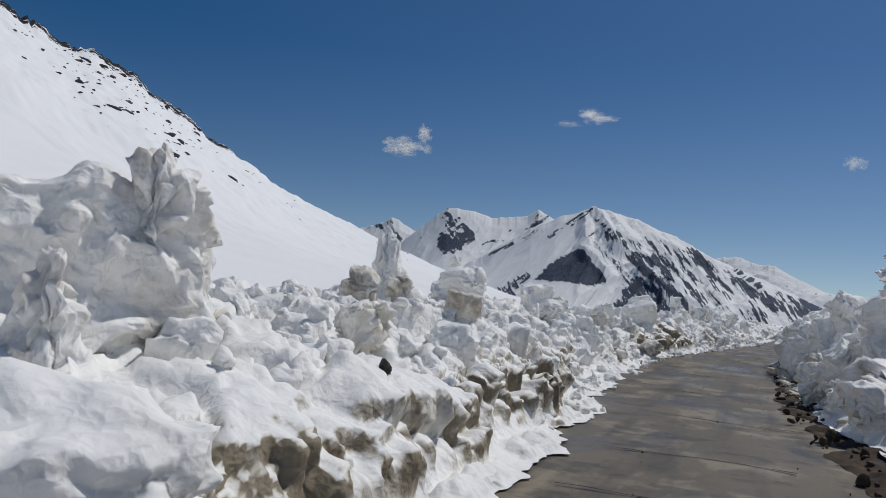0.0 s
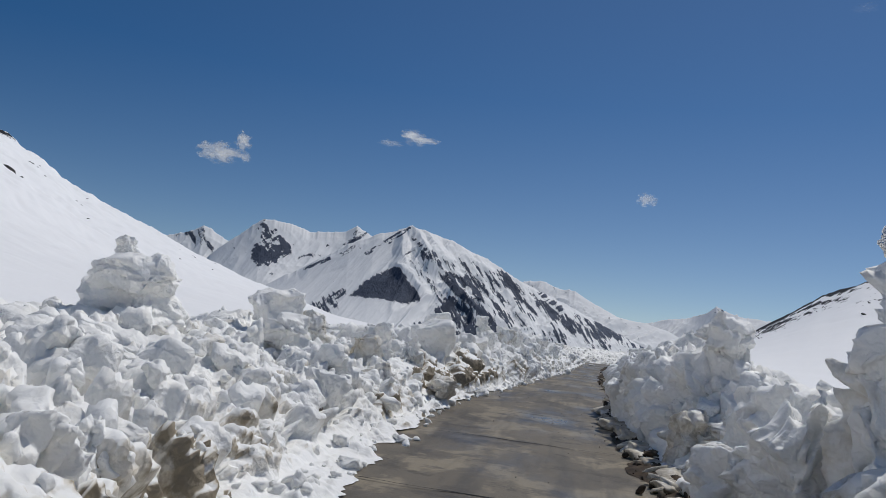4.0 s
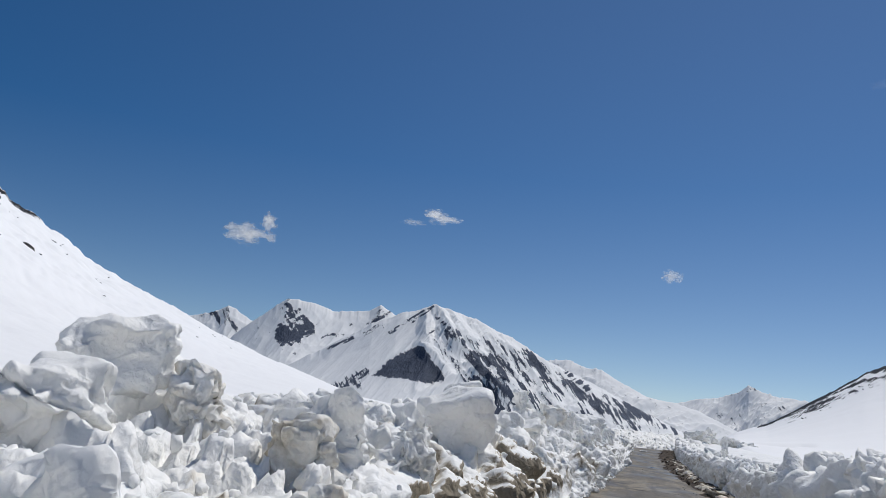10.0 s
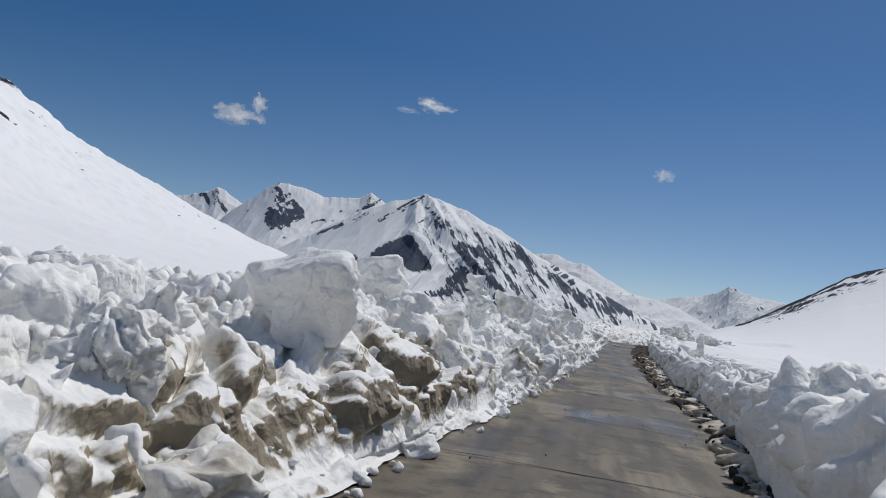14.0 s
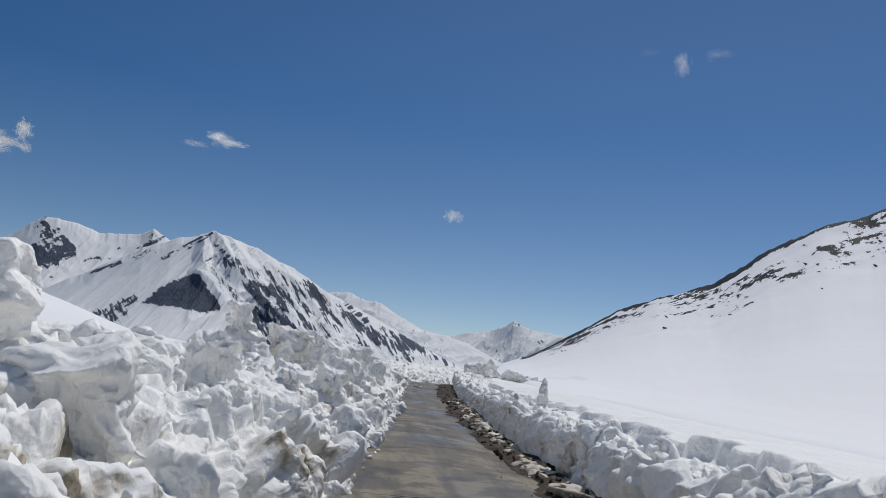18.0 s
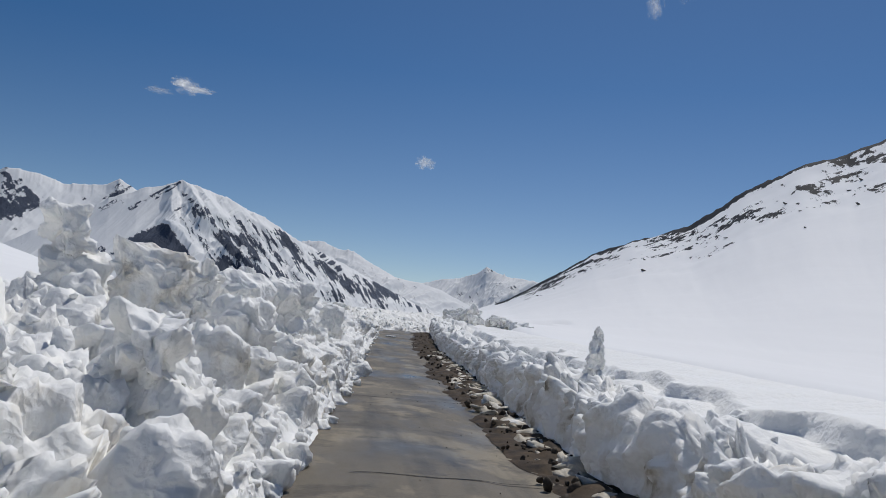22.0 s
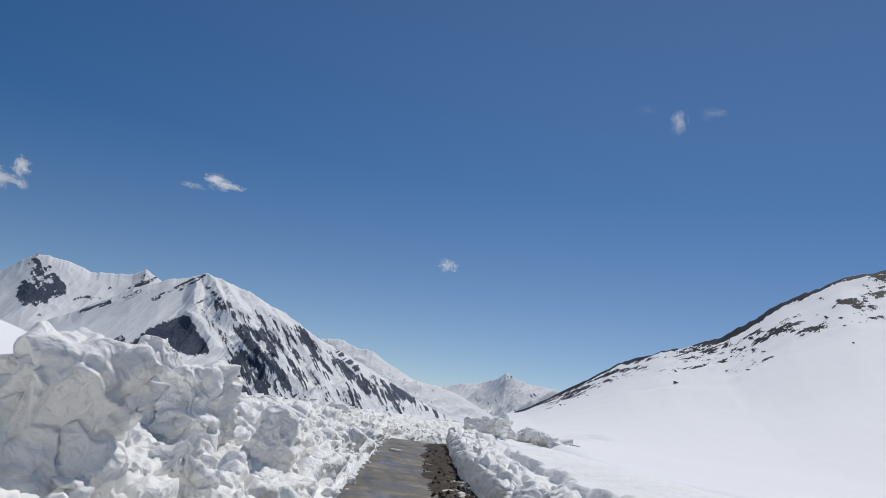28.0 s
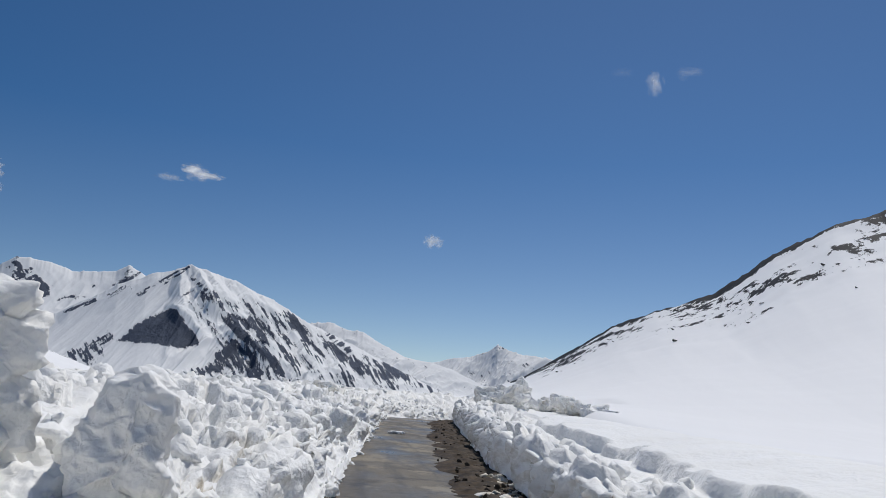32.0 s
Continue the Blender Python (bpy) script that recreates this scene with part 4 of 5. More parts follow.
def surface_z(x, y):
    """Height of the broken bank surface at a point of the plan, from the built banks."""
    left = x < 0.5 * (road_left(y) + wall_right(y))
    g, yl = (grid_left, y_left) if left else (grid_right, y_right)
    i = min(len(yl) - 1, max(0, int(np.searchsorted(yl, y))))
    row = g[max(0, i - 1):i + 2].reshape(-1, 3)
    k = np.argmin(np.abs(row[:, 0] - x) + 0.3 * np.abs(row[:, 1] - y))
    return float(row[k, 2])


# dirt and melt debris along the foot of the cut wall
dy_line = np.arange(8, 115, 0.11)
du = np.linspace(0, 1, 16)
DY, DU = np.meshgrid(dy_line, du, indexing="ij")
e0 = road_right(DY) + 0.02 + 0.45 * fbm(arr(DY * 0.8, 0 * DY + 4, 0 * DY), 3, 61).reshape(DY.shape)
dxx = e0 * (1 - DU) + (wall_right(DY) + 0.35) * DU
dn = arr(dxx, DY, 0 * DY)
w1, w2, wa, wb = worley(dn * 3.0, 66)
dh = (0.09 * np.sqrt(np.clip(w2 - w1, 0, 1)) + 0.1 * (wa - 0.35)).reshape(DY.shape) + 0.05 * fbm(dn * 6, 3, 67).reshape(DY.shape)
dz2 = road_z(DY) - 0.03 + (dh + 0.03) * np.sin(np.pi * np.clip(DU, 0.02, 0.9)) ** 0.6
debris = new("debris_strip", mesh_from("debris_strip", arr(dxx, DY, dz2), grid_faces(len(dy_line), len(du))[:, ::-1], mat_mud))
tagged(debris, "dark wet mud and clods along the foot of the snow wall", "mud", kind="stuff")

SLAB = []
plate_forms = [rock_shape(3, 140 + k, (1, 0.75, 0.3), 0.5) for k in range(8)]
for k in range(300):
    y = rng.uniform(17, 60) if k % 5 else rng.uniform(56, 72)
    b = float(wall_right(y))
    far_in = 0.08 + rng.triangular(0.0, 0.75, 0.15) * min(1.0, max(0.3, b - float(road_right(y))))
    s = rng.choice((0.1, 0.14, 0.18, 0.22, 0.28, 0.38)) * (1.0 if far_in < 0.35 else 0.6)
    ob = new("ice_plate", mesh_from("ice_plate", plate_forms[k % 8][0], plate_forms[k % 8][1], mat_slab) if k < 8 else SLAB[k % 8])
    if k < 8:
        SLAB.append(ob.data)
    ob.matrix_world = Matrix.LocRotScale((b - far_in, y, float(road_z(y)) + 0.02 * rng.uniform(0, 2)), Euler((rng.uniform(-0.45, 0.45), rng.uniform(-0.4, 0.4), rng.uniform(-3, 3))), (s, s * rng.uniform(0.8, 1.3), s))
    tagged(ob, "flat dirty slab of ice lying in mud at the wall's foot", "ice slab", "ice slabs along the wall")

clods = []
stone_forms = [rock_shape(2, 70 + k, (1, 0.8, 0.6), 0.4) for k in range(6)]
for k in range(1100):
    y = rng.uniform(5, 75) if k % 4 else rng.uniform(70, 110)
    a, b = float(road_right(y)), float(wall_right(y))
    x = rng.triangular(a - 0.2, b + 0.1, b - 0.15)
    v, f = rng.choice(stone_forms)
    s = rng.choice((0.02, 0.03, 0.04, 0.06, 0.09))
    clods.append((turned(v, random_turn(rng), s, (x, y, float(road_z(y)) + 0.02 + 0.3 * s)), f))
for k in range(170):
    y = rng.uniform(3, 60)
    x = rng.triangular(float(road_left(y)), float(road_right(y)), float(road_right(y)))
    v, f = rng.choice(stone_forms)
    s = rng.choice((0.006, 0.008, 0.01, 0.015))
    clods.append((turned(v, random_turn(rng), s, (x, y, float(road_z(y)) + 0.3 * s)), f))
joined("gravel", clods, mat_mudstone, "dark loose stones and clods beside the wet road", "gravel")

# transverse joints of the old surface
cr = []
for y0, a, b in ((7.2, 0.05, 0.95), (9.6, 0.1, 0.8), (13.4, 0.2, 1.0), (17.8, 0.0, 0.9), (22.6, 0.1, 1.0), (27.5, 0.2, 0.8), (31.5, 0, 1), (36.2, 0.1, 0.9), (41, 0, 0.8), (47.5, 0.2, 1), (55, 0, 1), (63, 0.1, 0.9)):
    n = 40
    uu = np.linspace(a, b, n)
    yy = y0 + 0.05 * fbm(np.stack([uu * 6, 0 * uu + y0, 0 * uu], 1), 3, 90)
    xx = road_left(yy) * (1 - uu) + road_right(yy) * uu
    wd = 0.01 + 0.025 * np.clip(fbm(np.stack([uu * 9, 0 * uu + y0, 0 * uu], 1), 2, 95), 0, 1)
    hz = road_z(yy) + 0.0 * uu
    hump_c = fbm(np.stack([xx, yy, 0 * xx], 1) * 0.5, 4, 31) * 0.03
    v = np.concatenate([np.stack([xx, yy - wd, hz + hump_c + 0.005], 1), np.stack([xx, yy + wd, hz + hump_c + 0.005], 1)])
    f = np.stack([np.arange(n - 1), np.arange(1, n), n + np.arange(1, n), n + np.arange(n - 1)], 1)
    cr.append((v, f))
for v, f in cr:
    me = mesh_from("joint", v, f, mat_crack)
    part("joint", me, road)


# ---- blocks of snow ----
def block_mesh(size, seed, level=5, boxy=0.7, strata=0.5, rough=1.0, taper=0.0, mat=None):
    """A broken block: a chipped box, layered across, with pitted and melted faces."""
    v, f = ICO[level]
    axes = np.concatenate([np.eye(3), -np.eye(3)])
    k = 4.0 + 9 * boxy
    rbox = np.power(np.clip(v @ axes.T, 1e-3, None), k).sum(1) ** (-1 / k)
    chip = facet_radius(v, seed + 500, 14, 0.82 + 0.3 * boxy, 1.35, 8.0)
    r = np.minimum(rbox, chip)
    half = np.array(size) / 2
    p = v * r[:, None] * half
    n = v / half
    n /= np.linalg.norm(n, axis=1)[:, None]
    scale = min(size)
    c = min(scale, 1.0)
    at = p + seed * 7.7
    # the whole block is bent out of true, then hollowed by melting and broken at its edges
    p = p + np.stack([fbm(at / scale * 1.6 + 5.0 * k, 3, seed + 30 + k) for k in range(3)], 1) * scale * (0.2 + 0.16 * rough * (1 - boxy))
    side = 1 - 0.75 * smooth(0.35, 0.75, n[:, 2])
    big = scallops(bent(at, 0.6 * c, 0.5, seed), 0.62 * c, seed + 71)
    mid = scallops(bent(at, 0.3 * c, 0.5, seed + 5), 0.3 * c, seed + 77)
    fin = scallops(bent(at, 0.16 * c, 0.5, seed + 9), 0.15 * c, seed + 83)
    torn, tr = tumbled(bent(at, 0.5 * c, 0.6, seed + 13), 0.55 * c, seed + 91)
    rag = smooth(-0.1, 0.35, fbm(at / scale * 1.2, 2, seed + 17))
    d = rough * c * side * (0.27 * (big - 0.5) + (0.015 + 0.1 * rag) * (mid - 0.5) + 0.045 * rag * (fin - 0.5) + 0.3 * (1.1 - boxy) * (torn - 0.6))
    d += 0.02 * scale * fbm(at * 4.0 / scale, 3, seed + 2)
    lay = np.sin((p[:, 2] + 0.12 * scale * fbm(p / scale * 1.5, 2, seed + 4)) * 2 * np.pi / (0.19 * max(scale, 0.5)))
    d += strata * 0.012 * scale * lay * (1 - np.abs(n[:, 2]))
    p = p + n * d[:, None]
    t = 1 - taper * (p[:, 2] / half[2] * 0.5 + 0.5)
    p[:, 0] *= t
    p[:, 1] *= t
    ext = p.max(0) - p.min(0)
    p = (p - (p.max(0) + p.min(0)) / 2) * (np.array(size) / ext)
    return mesh_from("snow_block", p, f, mat or mat_block)


def under(child, parent, name):
    """Makes a block a part of the thing that it is frozen to."""
    child.parent = parent
    child.matrix_parent_inverse = parent.matrix_basis.inverted()
    child.name = name
    for key in ("category", "group"):
        if key in child:
            del child[key]


PLACED = []


def clear_of(x, y, named):
    """True where a loose piece would not stand in front of one of the named blocks."""
    return all(not (abs(y - yb) < 1.5 and xb - 0.7 < x < xb + 2.2) and math.hypot(x - xb, y - yb) > 0.9 for xb, yb in named)


def snow_block(label, at, size, turn=(0, 0, 0), seed=1, mat=None, name="snow_block", **kw):
    """at is the middle of the base; the block sinks a little into what it stands on."""
    me = block_mesh(size, seed, mat=mat, **kw)
    me.name = name
    ob = new(name, me)
    ob.matrix_world = pose(at[0], at[1], at[2] + size[2] * 0.5, *turn)
    PLACED.append((at[0], at[1]))
    return tagged(ob, label, "snow block", "snow blocks on the banks")


main_huge = snow_block("huge grey-white snow block with brown stains on the bank", (-4.95, 4.0, 0.85), (2.7, 1.1, 1.6), (-3, 2, 48), 11, mat_block_dirty, level=6, boxy=0.8, strata=0.6)
under(snow_block("crumbled white snow mound on top of a block", (-4.4, 4.55, 1.4), (0.75, 0.75, 1.25), (0, 3, 10), 12, mat_block_dirty, boxy=0.3, rough=1.5), main_huge, "mound")
snow_block("leaning pale ice pinnacle with a brown base", (-3.35, 2.75, 0.75), (0.5, 0.42, 1.0), (4, 8, 20), 13, mat_block_dirty, boxy=0.4, taper=0.45, rough=1.4)
snow_block("rounded white snow lump low on the bank", (-2.75, 2.5, 0.2), (1.3, 1.1, 1.0), (0, 5, 30), 14, boxy=0.3, rough=0.6)
main_layered = snow_block("layered white snow tower standing behind the bank", (-8.6, 21.5, 0.85), (2.0, 1.6, 1.35), (0, 0, 14), 15, level=6, boxy=0.6, strata=2.2, rough=0.7, taper=0.2)
under(snow_block("crumbled snow cap on the layered tower", (-8.5, 21.4, 1.75), (1.6, 1.3, 0.9), (0, 3, 30), 16, boxy=0.5, strata=2.2, rough=0.8, taper=0.3), main_layered, "cap")
under(snow_block("small knob of snow on the layered tower", (-8.85, 21.5, 2.48), (0.42, 0.4, 0.4), (0, 0, 0), 17, boxy=0.6), main_layered, "knob")
snow_block("large tilted snow block with a flat wind-packed top", (-4.65, 31.0, 0.98), (1.25, 1.2, 1.1), (9, -13, 24), 18, boxy=0.68, strata=1.0, rough=0.6, taper=-0.3)
snow_block("flat snow slab resting on rubble", (-5.9, 38.5, 1.5), (1.4, 1.2, 0.95), (-4, -8, 12), 19, boxy=0.85, strata=1.0)
main_tall = snow_block("tall crooked snow pillar rising from the bank", (-5.45, 52.0, 0.9), (1.35, 1.15, 1.3), (0, 5, 10), 20, boxy=0.5, rough=1.3)
under(snow_block("upper part of the crooked snow pillar", (-5.6, 51.9, 1.9), (0.85, 0.75, 1.0), (0, -6, 40), 21, boxy=0.55, rough=1.3), main_tall, "upper_part")
main_broken = snow_block("broken grey-white snow block with hollows", (-4.05, 51.7, 0.5), (1.7, 1.1, 1.85), (0, 3, 12), 22, mat_block_dirty, level=6, boxy=0.75, rough=1.3)
under(snow_block("narrow snow post beside the hollow block", (-3.4, 51.6, 0.8), (0.4, 0.4, 1.4), (0, 3, 0), 23, boxy=0.5, rough=1.2), main_broken, "post")
snow_block("domed snow block with a layered top", (-3.35, 54.8, 0.75), (1.5, 1.35, 1.45), (0, 6, -12), 24, level=6, boxy=0.5, strata=1.3, rough=0.6)
snow_block("tall rugged snow mass at the wall's edge", (-4.5, 66.6, 0.75), (1.65, 1.5, 1.9), (0, 0, 20), 25, level=6, boxy=0.4, rough=1.1, taper=0.3)
snow_block("smooth upright snow block in the wall", (-1.73, 64.1, 0.1), (0.85, 1.3, 1.57), (0, -3, 6), 26, level=6, boxy=0.55, rough=0.6, strata=0.8, taper=0.2)
snow_block("broad craggy snow mass rising from the bank", (-3.15, 63.7, 0.5), (1.5, 1.3, 1.8), (0, 2, 70), 58, level=6, boxy=0.4, rough=1.1, taper=0.25)
snow_block("big rugged snow boulder with a greenish-grey hollow face", (-2.72, 56.48, 0.32), (1.35, 1.2, 1.85), (0, 0, 40), 27, level=6, boxy=0.35, rough=1.1)
main_tall = snow_block("tall snow tower with a leaning head", (1.85, 23.0, 0.1), (1.5, 1.5, 2.05), (0, -4, 20), 28, level=6, boxy=0.4, rough=1.2)
under(snow_block("overhanging snow head on the tower", (1.85, 22.7, 1.7), (1.1, 1.0, 0.95), (0, 6, 0), 29, boxy=0.4, rough=1.0), main_tall, "head")
under(snow_block("lump at the tower's side", (1.55, 22.6, 0.1), (0.6, 0.7, 0.95), (0, 6, 0), 41, boxy=0.3, rough=1.2), main_tall, "side_lump")
main_heap = snow_block("tall crumbling tower of dirty snow above the road", (2.05, 15.8, 0.2), (1.8, 1.9, 1.95), (0, -3, 25), 42, mat_block_dirty, level=6, boxy=0.3, rough=1.5)
under(snow_block("upper part of the crumbling tower", (2.15, 16.1, 1.6), (1.15, 1.15, 1.4), (0, 5, 0), 43, boxy=0.25, rough=1.6), main_heap, "upper_part")
under(snow_block("small knob on the crumbling tower", (2.15, 16.6, 2.75), (0.5, 0.5, 0.6), (0, 0, 0), 44, boxy=0.3, rough=1.4), main_heap, "knob")
snow_block("lumpy white block below the crumbling tower", (1.35, 16.9, 0.0), (1.0, 1.1, 1.55), (4, -5, 10), 45, level=6, boxy=0.3, rough=1.5)
snow_block("dirty rounded block at the heap's foot", (0.95, 17.6, -0.05), (0.75, 0.9, 1.0), (0, 0, 40), 46, mat_block_dirty, boxy=0.3, rough=1.4)
snow_block("large lumpy snow block in the roadside heap", (1.75, 19.0, 0.05), (1.2, 1.3, 1.6), (0, 4, 60), 47, level=6, boxy=0.35, rough=1.5)
snow_block("rough snow block in the roadside heap", (2.6, 13.2, 0.2), (1.4, 1.5, 1.9), (0, 0, 15), 48, level=6, boxy=0.3, rough=1.5)
snow_block("stained snow block in the roadside heap", (2.9, 10.4, 0.1), (1.2, 1.4, 1.6), (0, 0, 75), 49, mat_block_dirty, level=6, boxy=0.3, rough=1.5)
snow_block("broken snow block at the cut wall's end", (1.0, 26.2, 0.1), (0.9, 1.3, 1.5), (0, 3, 10), 50, level=6, boxy=0.4, rough=1.3)
snow_block("small snow spire on the cut wall's end", (1.75, 26.0, 1.2), (0.4, 0.4, 0.85), (0, 3, 10), 51, boxy=0.4, rough=1.4, taper=0.3)
snow_block("brown-stained block of ice at the road's edge", (1.2, 21.7, 0.05), (0.85, 0.8, 1.0), (0, 0, 30), 30, mat_brown, boxy=0.4, rough=1.2)
snow_block("round dirty snowball on the wall's foot", (1.35, 12.9, 0.2), (0.75, 0.7, 0.75), (0, 0, 0), 31, mat_block_dirty, boxy=0.2)
snow_block("thin upright ice spire on the cut wall", (2.75, 51.6, 0.9), (0.36, 0.3, 0.88), (0, 2, 10), 32, boxy=0.4, taper=0.6, rough=1.0)
snow_block("white lump of snow lying on the wet road", (1.8, 88.9, -0.16), (0.7, 0.4, 0.16), (0, 0, 15), 33, boxy=0.3, rough=1.3)
snow_block("stained block on the bank above the road", (-1.6, 100.2, 0.9), (1.6, 1.4, 0.9), (0, 0, 10), 34, mat_block_dirty, boxy=0.5)
snow_block("brown mud-stained lump at the wall's foot", (-3.75, 27.2, 0.05), (0.8, 1.0, 0.7), (0, 0, 40), 36, mat_brown, boxy=0.35, rough=1.4)
snow_block("weathered brown ice post on the bank", (-5.4, 9.6, 1.05), (0.75, 0.6, 0.95), (0, 4, 0), 37, mat_brown, boxy=0.4, rough=1.4)
snow_block("tall lumpy snow tower on the bank", (-6.6, 12.7, 0.95), (0.95, 0.9, 1.95), (0, -4, 0), 38, mat_block, boxy=0.35, taper=0.62, rough=1.0)
snow_block("smooth white snow boulder on the bank's edge", (-3.6, 9.0, 0.5), (0.75, 0.7, 0.85), (10, 0, 20), 39, boxy=0.45, rough=0.6)
snow_block("square snow slab standing behind the bank", (-7.4, 25.6, 1.4), (1.35, 1.0, 0.95), (6, -12, 38), 40, boxy=0.85, strata=1.0)

snow_block("tall jagged white snow block on the bank", (-4.35, 42.6, 0.5), (0.95, 0.8, 1.45), (4, -8, 20), 63, level=6, boxy=0.4, rough=1.2, taper=0.25)
snow_block("large broken snow block with a smooth top", (-4.9, 40.3, 0.7), (1.2, 0.9, 1.1), (-6, 10, 50), 64, boxy=0.6, rough=0.9, strata=0.9)
snow_block("large tilted snow block on the bank", (-4.1, 36.6, 0.55), (1.1, 0.9, 1.15), (8, -10, 15), 65, boxy=0.6, rough=0.9)
snow_block("brown-stained ice lump in the cut wall", (1.72, 44.6, 0.0), (0.6, 0.9, 0.98), (0, 4, 10), 61, mat_brown, boxy=0.35, rough=1.4)
snow_block("white block standing out of the cut wall", (1.8, 43.5, 0.0), (0.7, 0.75, 1.2), (0, 3, 0), 62, boxy=0.4, rough=1.2)
snow_block("tan-stained broken lump on the bank", (-4.4, 11.1, 0.95), (0.65, 0.6, 0.8), (0, 6, 20), 58, mat_brown, boxy=0.35, rough=1.0)
snow_block("brown hollow ice lump beside the snow tower", (-5.6, 11.4, 1.2), (0.6, 0.55, 0.75), (0, 0, 50), 59, mat_brown, boxy=0.35, rough=1.4)
snow_block("stained lump with a muddy underside on the bank", (-4.1, 7.4, 0.8), (0.8, 0.6, 0.75), (0, 0, 70), 60, mat_brown, boxy=0.35, rough=1.3)
snow_block("tan-stained hollow lump on top of the bank", (-6.5, 25.7, 1.0), (0.75, 0.6, 0.95), (0, 0, 10), 52, mat_brown, boxy=0.3, rough=1.4)
snow_block("brown-stained upright snow lump in the bank", (-5.1, 25.3, 0.55), (0.85, 0.7, 1.0), (0, 6, 30), 53, mat_brown, boxy=0.35, rough=1.3)
snow_block("tall lumpy white snow mass on the bank", (-5.3, 26.4, 0.42), (1.1, 0.9, 1.4), (0, -5, 0), 54, level=6, boxy=0.35, rough=1.4)
snow_block("tall stained snow post on the bank", (-4.6, 27.6, 0.36), (0.6, 0.6, 1.05), (0, 5, 50), 55, mat_block_dirty, boxy=0.4, rough=1.4)
snow_block("brown-stained hollow lump in the wall", (-3.65, 32.9, 0.3), (0.8, 0.8, 0.85), (0, 6, 0), 56, mat_brown, boxy=0.35, rough=1.3)
snow_block("large white block leaning on the bank", (-3.4, 47.5, 0.35), (1.0, 0.9, 1.0), (6, 4, 20), 57, boxy=0.6, rough=0.9)
for at, size, seed in (((0.85, 24.6, 0.0), (0.5, 0.8, 0.22), 1), ((0.8, 22.6, 0.0), (0.45, 0.6, 0.2), 2), ((0.7, 21.6, -0.02), (0.5, 0.5, 0.16), 3)):
    mud = new("mud_clump", block_mesh(size, 900 + seed, 4, 0.3, 0.0, 1.4, 0.0, mat_mud))
    mud.matrix_world = pose(at[0], at[1], at[2] + size[2] * 0.5)
    tagged(mud, "dark brown wet mud clump at the wall's foot", "mud clump", "mud clumps beside the wall")


# small dark lumps set into the surface of the left bank
for at, size, seed in (((-6.4, 9.2), (0.34, 0.2, 0.14), 4), ((-2.95, 5.8), (0.12, 0.12, 0.14), 5), ((-7.1, 11.2), (0.4, 0.22, 0.14), 6)):
    dark = new("stone", block_mesh(size, 920 + seed, 4, 0.5, 0.0, 1.2, 0.0, mat_dark_lump))
    dark.matrix_world = pose(at[0], at[1], surface_z(at[0], at[1]) + 0.15 * size[2], 3 * seed, 0, 35 * seed)
    tagged(dark, "small dark lump set into the snow bank", "stone", "stones in the snow bank")


def lump_shape(level, seed):
    """A small broken piece: chipped faces, bent and hollowed."""
    v, f = ICO[level]
    at = v + seed * 1.7
    r = facet_radius(v, seed, 9, 0.6, 1.15, 9.0)
    p = v * r[:, None]
    p = p + np.stack([fbm(at * 1.1 + 5.0 * k, 2, seed + 30 + k) for k in range(3)], 1) * 0.42
    h = scallops(bent(at, 0.8, 0.5, seed), 0.95, seed)
    h2 = scallops(at, 0.42, seed + 5)
    return p + v * (0.3 * (h - 0.5) + 0.13 * (h2 - 0.5))[:, None], f


# larger broken blocks all along the bank
NAMED = list(PLACED)
for k in range(50):
    y = 8.0 + k * 1.27 + rng.uniform(-0.5, 0.5)
    x = float(left_foot(y)) - rng.choice((0.9, 1.4, 1.9, 2.4, 3.0, 3.8, 4.6))
    if not clear_of(x, y, NAMED):
        continue
    w = rng.uniform(0.35, 0.68)
    hb = w * rng.uniform(0.8, 1.3)
    stained = k % 4 == 2
    snow_block("stained broken block of old snow half sunk in the bank" if stained else "broken block of white snow half sunk in the bank",
               (x, y, surface_z(x, y) - 0.62 * hb), (w, w * rng.uniform(0.7, 1.0), hb), (rng.uniform(-14, 14), rng.uniform(-14, 14), rng.uniform(0, 90)),
               600 + k, mat_block_dirty if stained else mat_block, level=4, boxy=rng.uniform(0.2, 0.85), strata=0.7)
# big ragged blocks thrown up on the bank
for k in range(56):
    y = 5.0 + k * 1.1 + rng.uniform(-0.5, 0.5)
    x = float(left_foot(y)) - rng.choice((0.75, 1.0, 1.3, 1.7, 2.3, 3.2))
    if not clear_of(x, y, NAMED[:46]):
        continue
    w = rng.uniform(0.5, 1.0) * (1.15 if y > 36 else 0.9)
    hb = w * rng.uniform(0.9, 1.5)
    stained = k % 5 == 3
    snow_block("ragged stained block of old snow standing on the bank" if stained else "ragged hollowed block of white snow standing on the bank",
               (x, y, surface_z(x, y) - 0.5 * hb), (w, w * rng.uniform(0.7, 1.1), hb), (rng.uniform(-16, 16), rng.uniform(-16, 16), rng.uniform(0, 180)),
               760 + k, mat_block_dirty if stained else mat_block, level=5, boxy=rng.uniform(0.25, 0.7), rough=1.4)
for k in range(14):
    y = 8.0 + k * 1.3 + rng.uniform(-0.4, 0.4)
    x = float(wall_right(y)) + rng.choice((0.15, 0.5, 1.0, 1.6))
    w = rng.uniform(0.45, 0.85)
    hb = w * rng.uniform(0.9, 1.3)
    snow_block("lumpy block of snow in the heap above the road", (x, y, surface_z(x, y) - 0.66 * hb), (w, w * 0.9, hb), (rng.uniform(-14, 14), rng.uniform(-14, 14), rng.uniform(0, 90)),
               680 + k, mat_block_dirty if k % 4 == 0 else mat_block, level=4, boxy=rng.uniform(0.1, 0.5), rough=1.3)
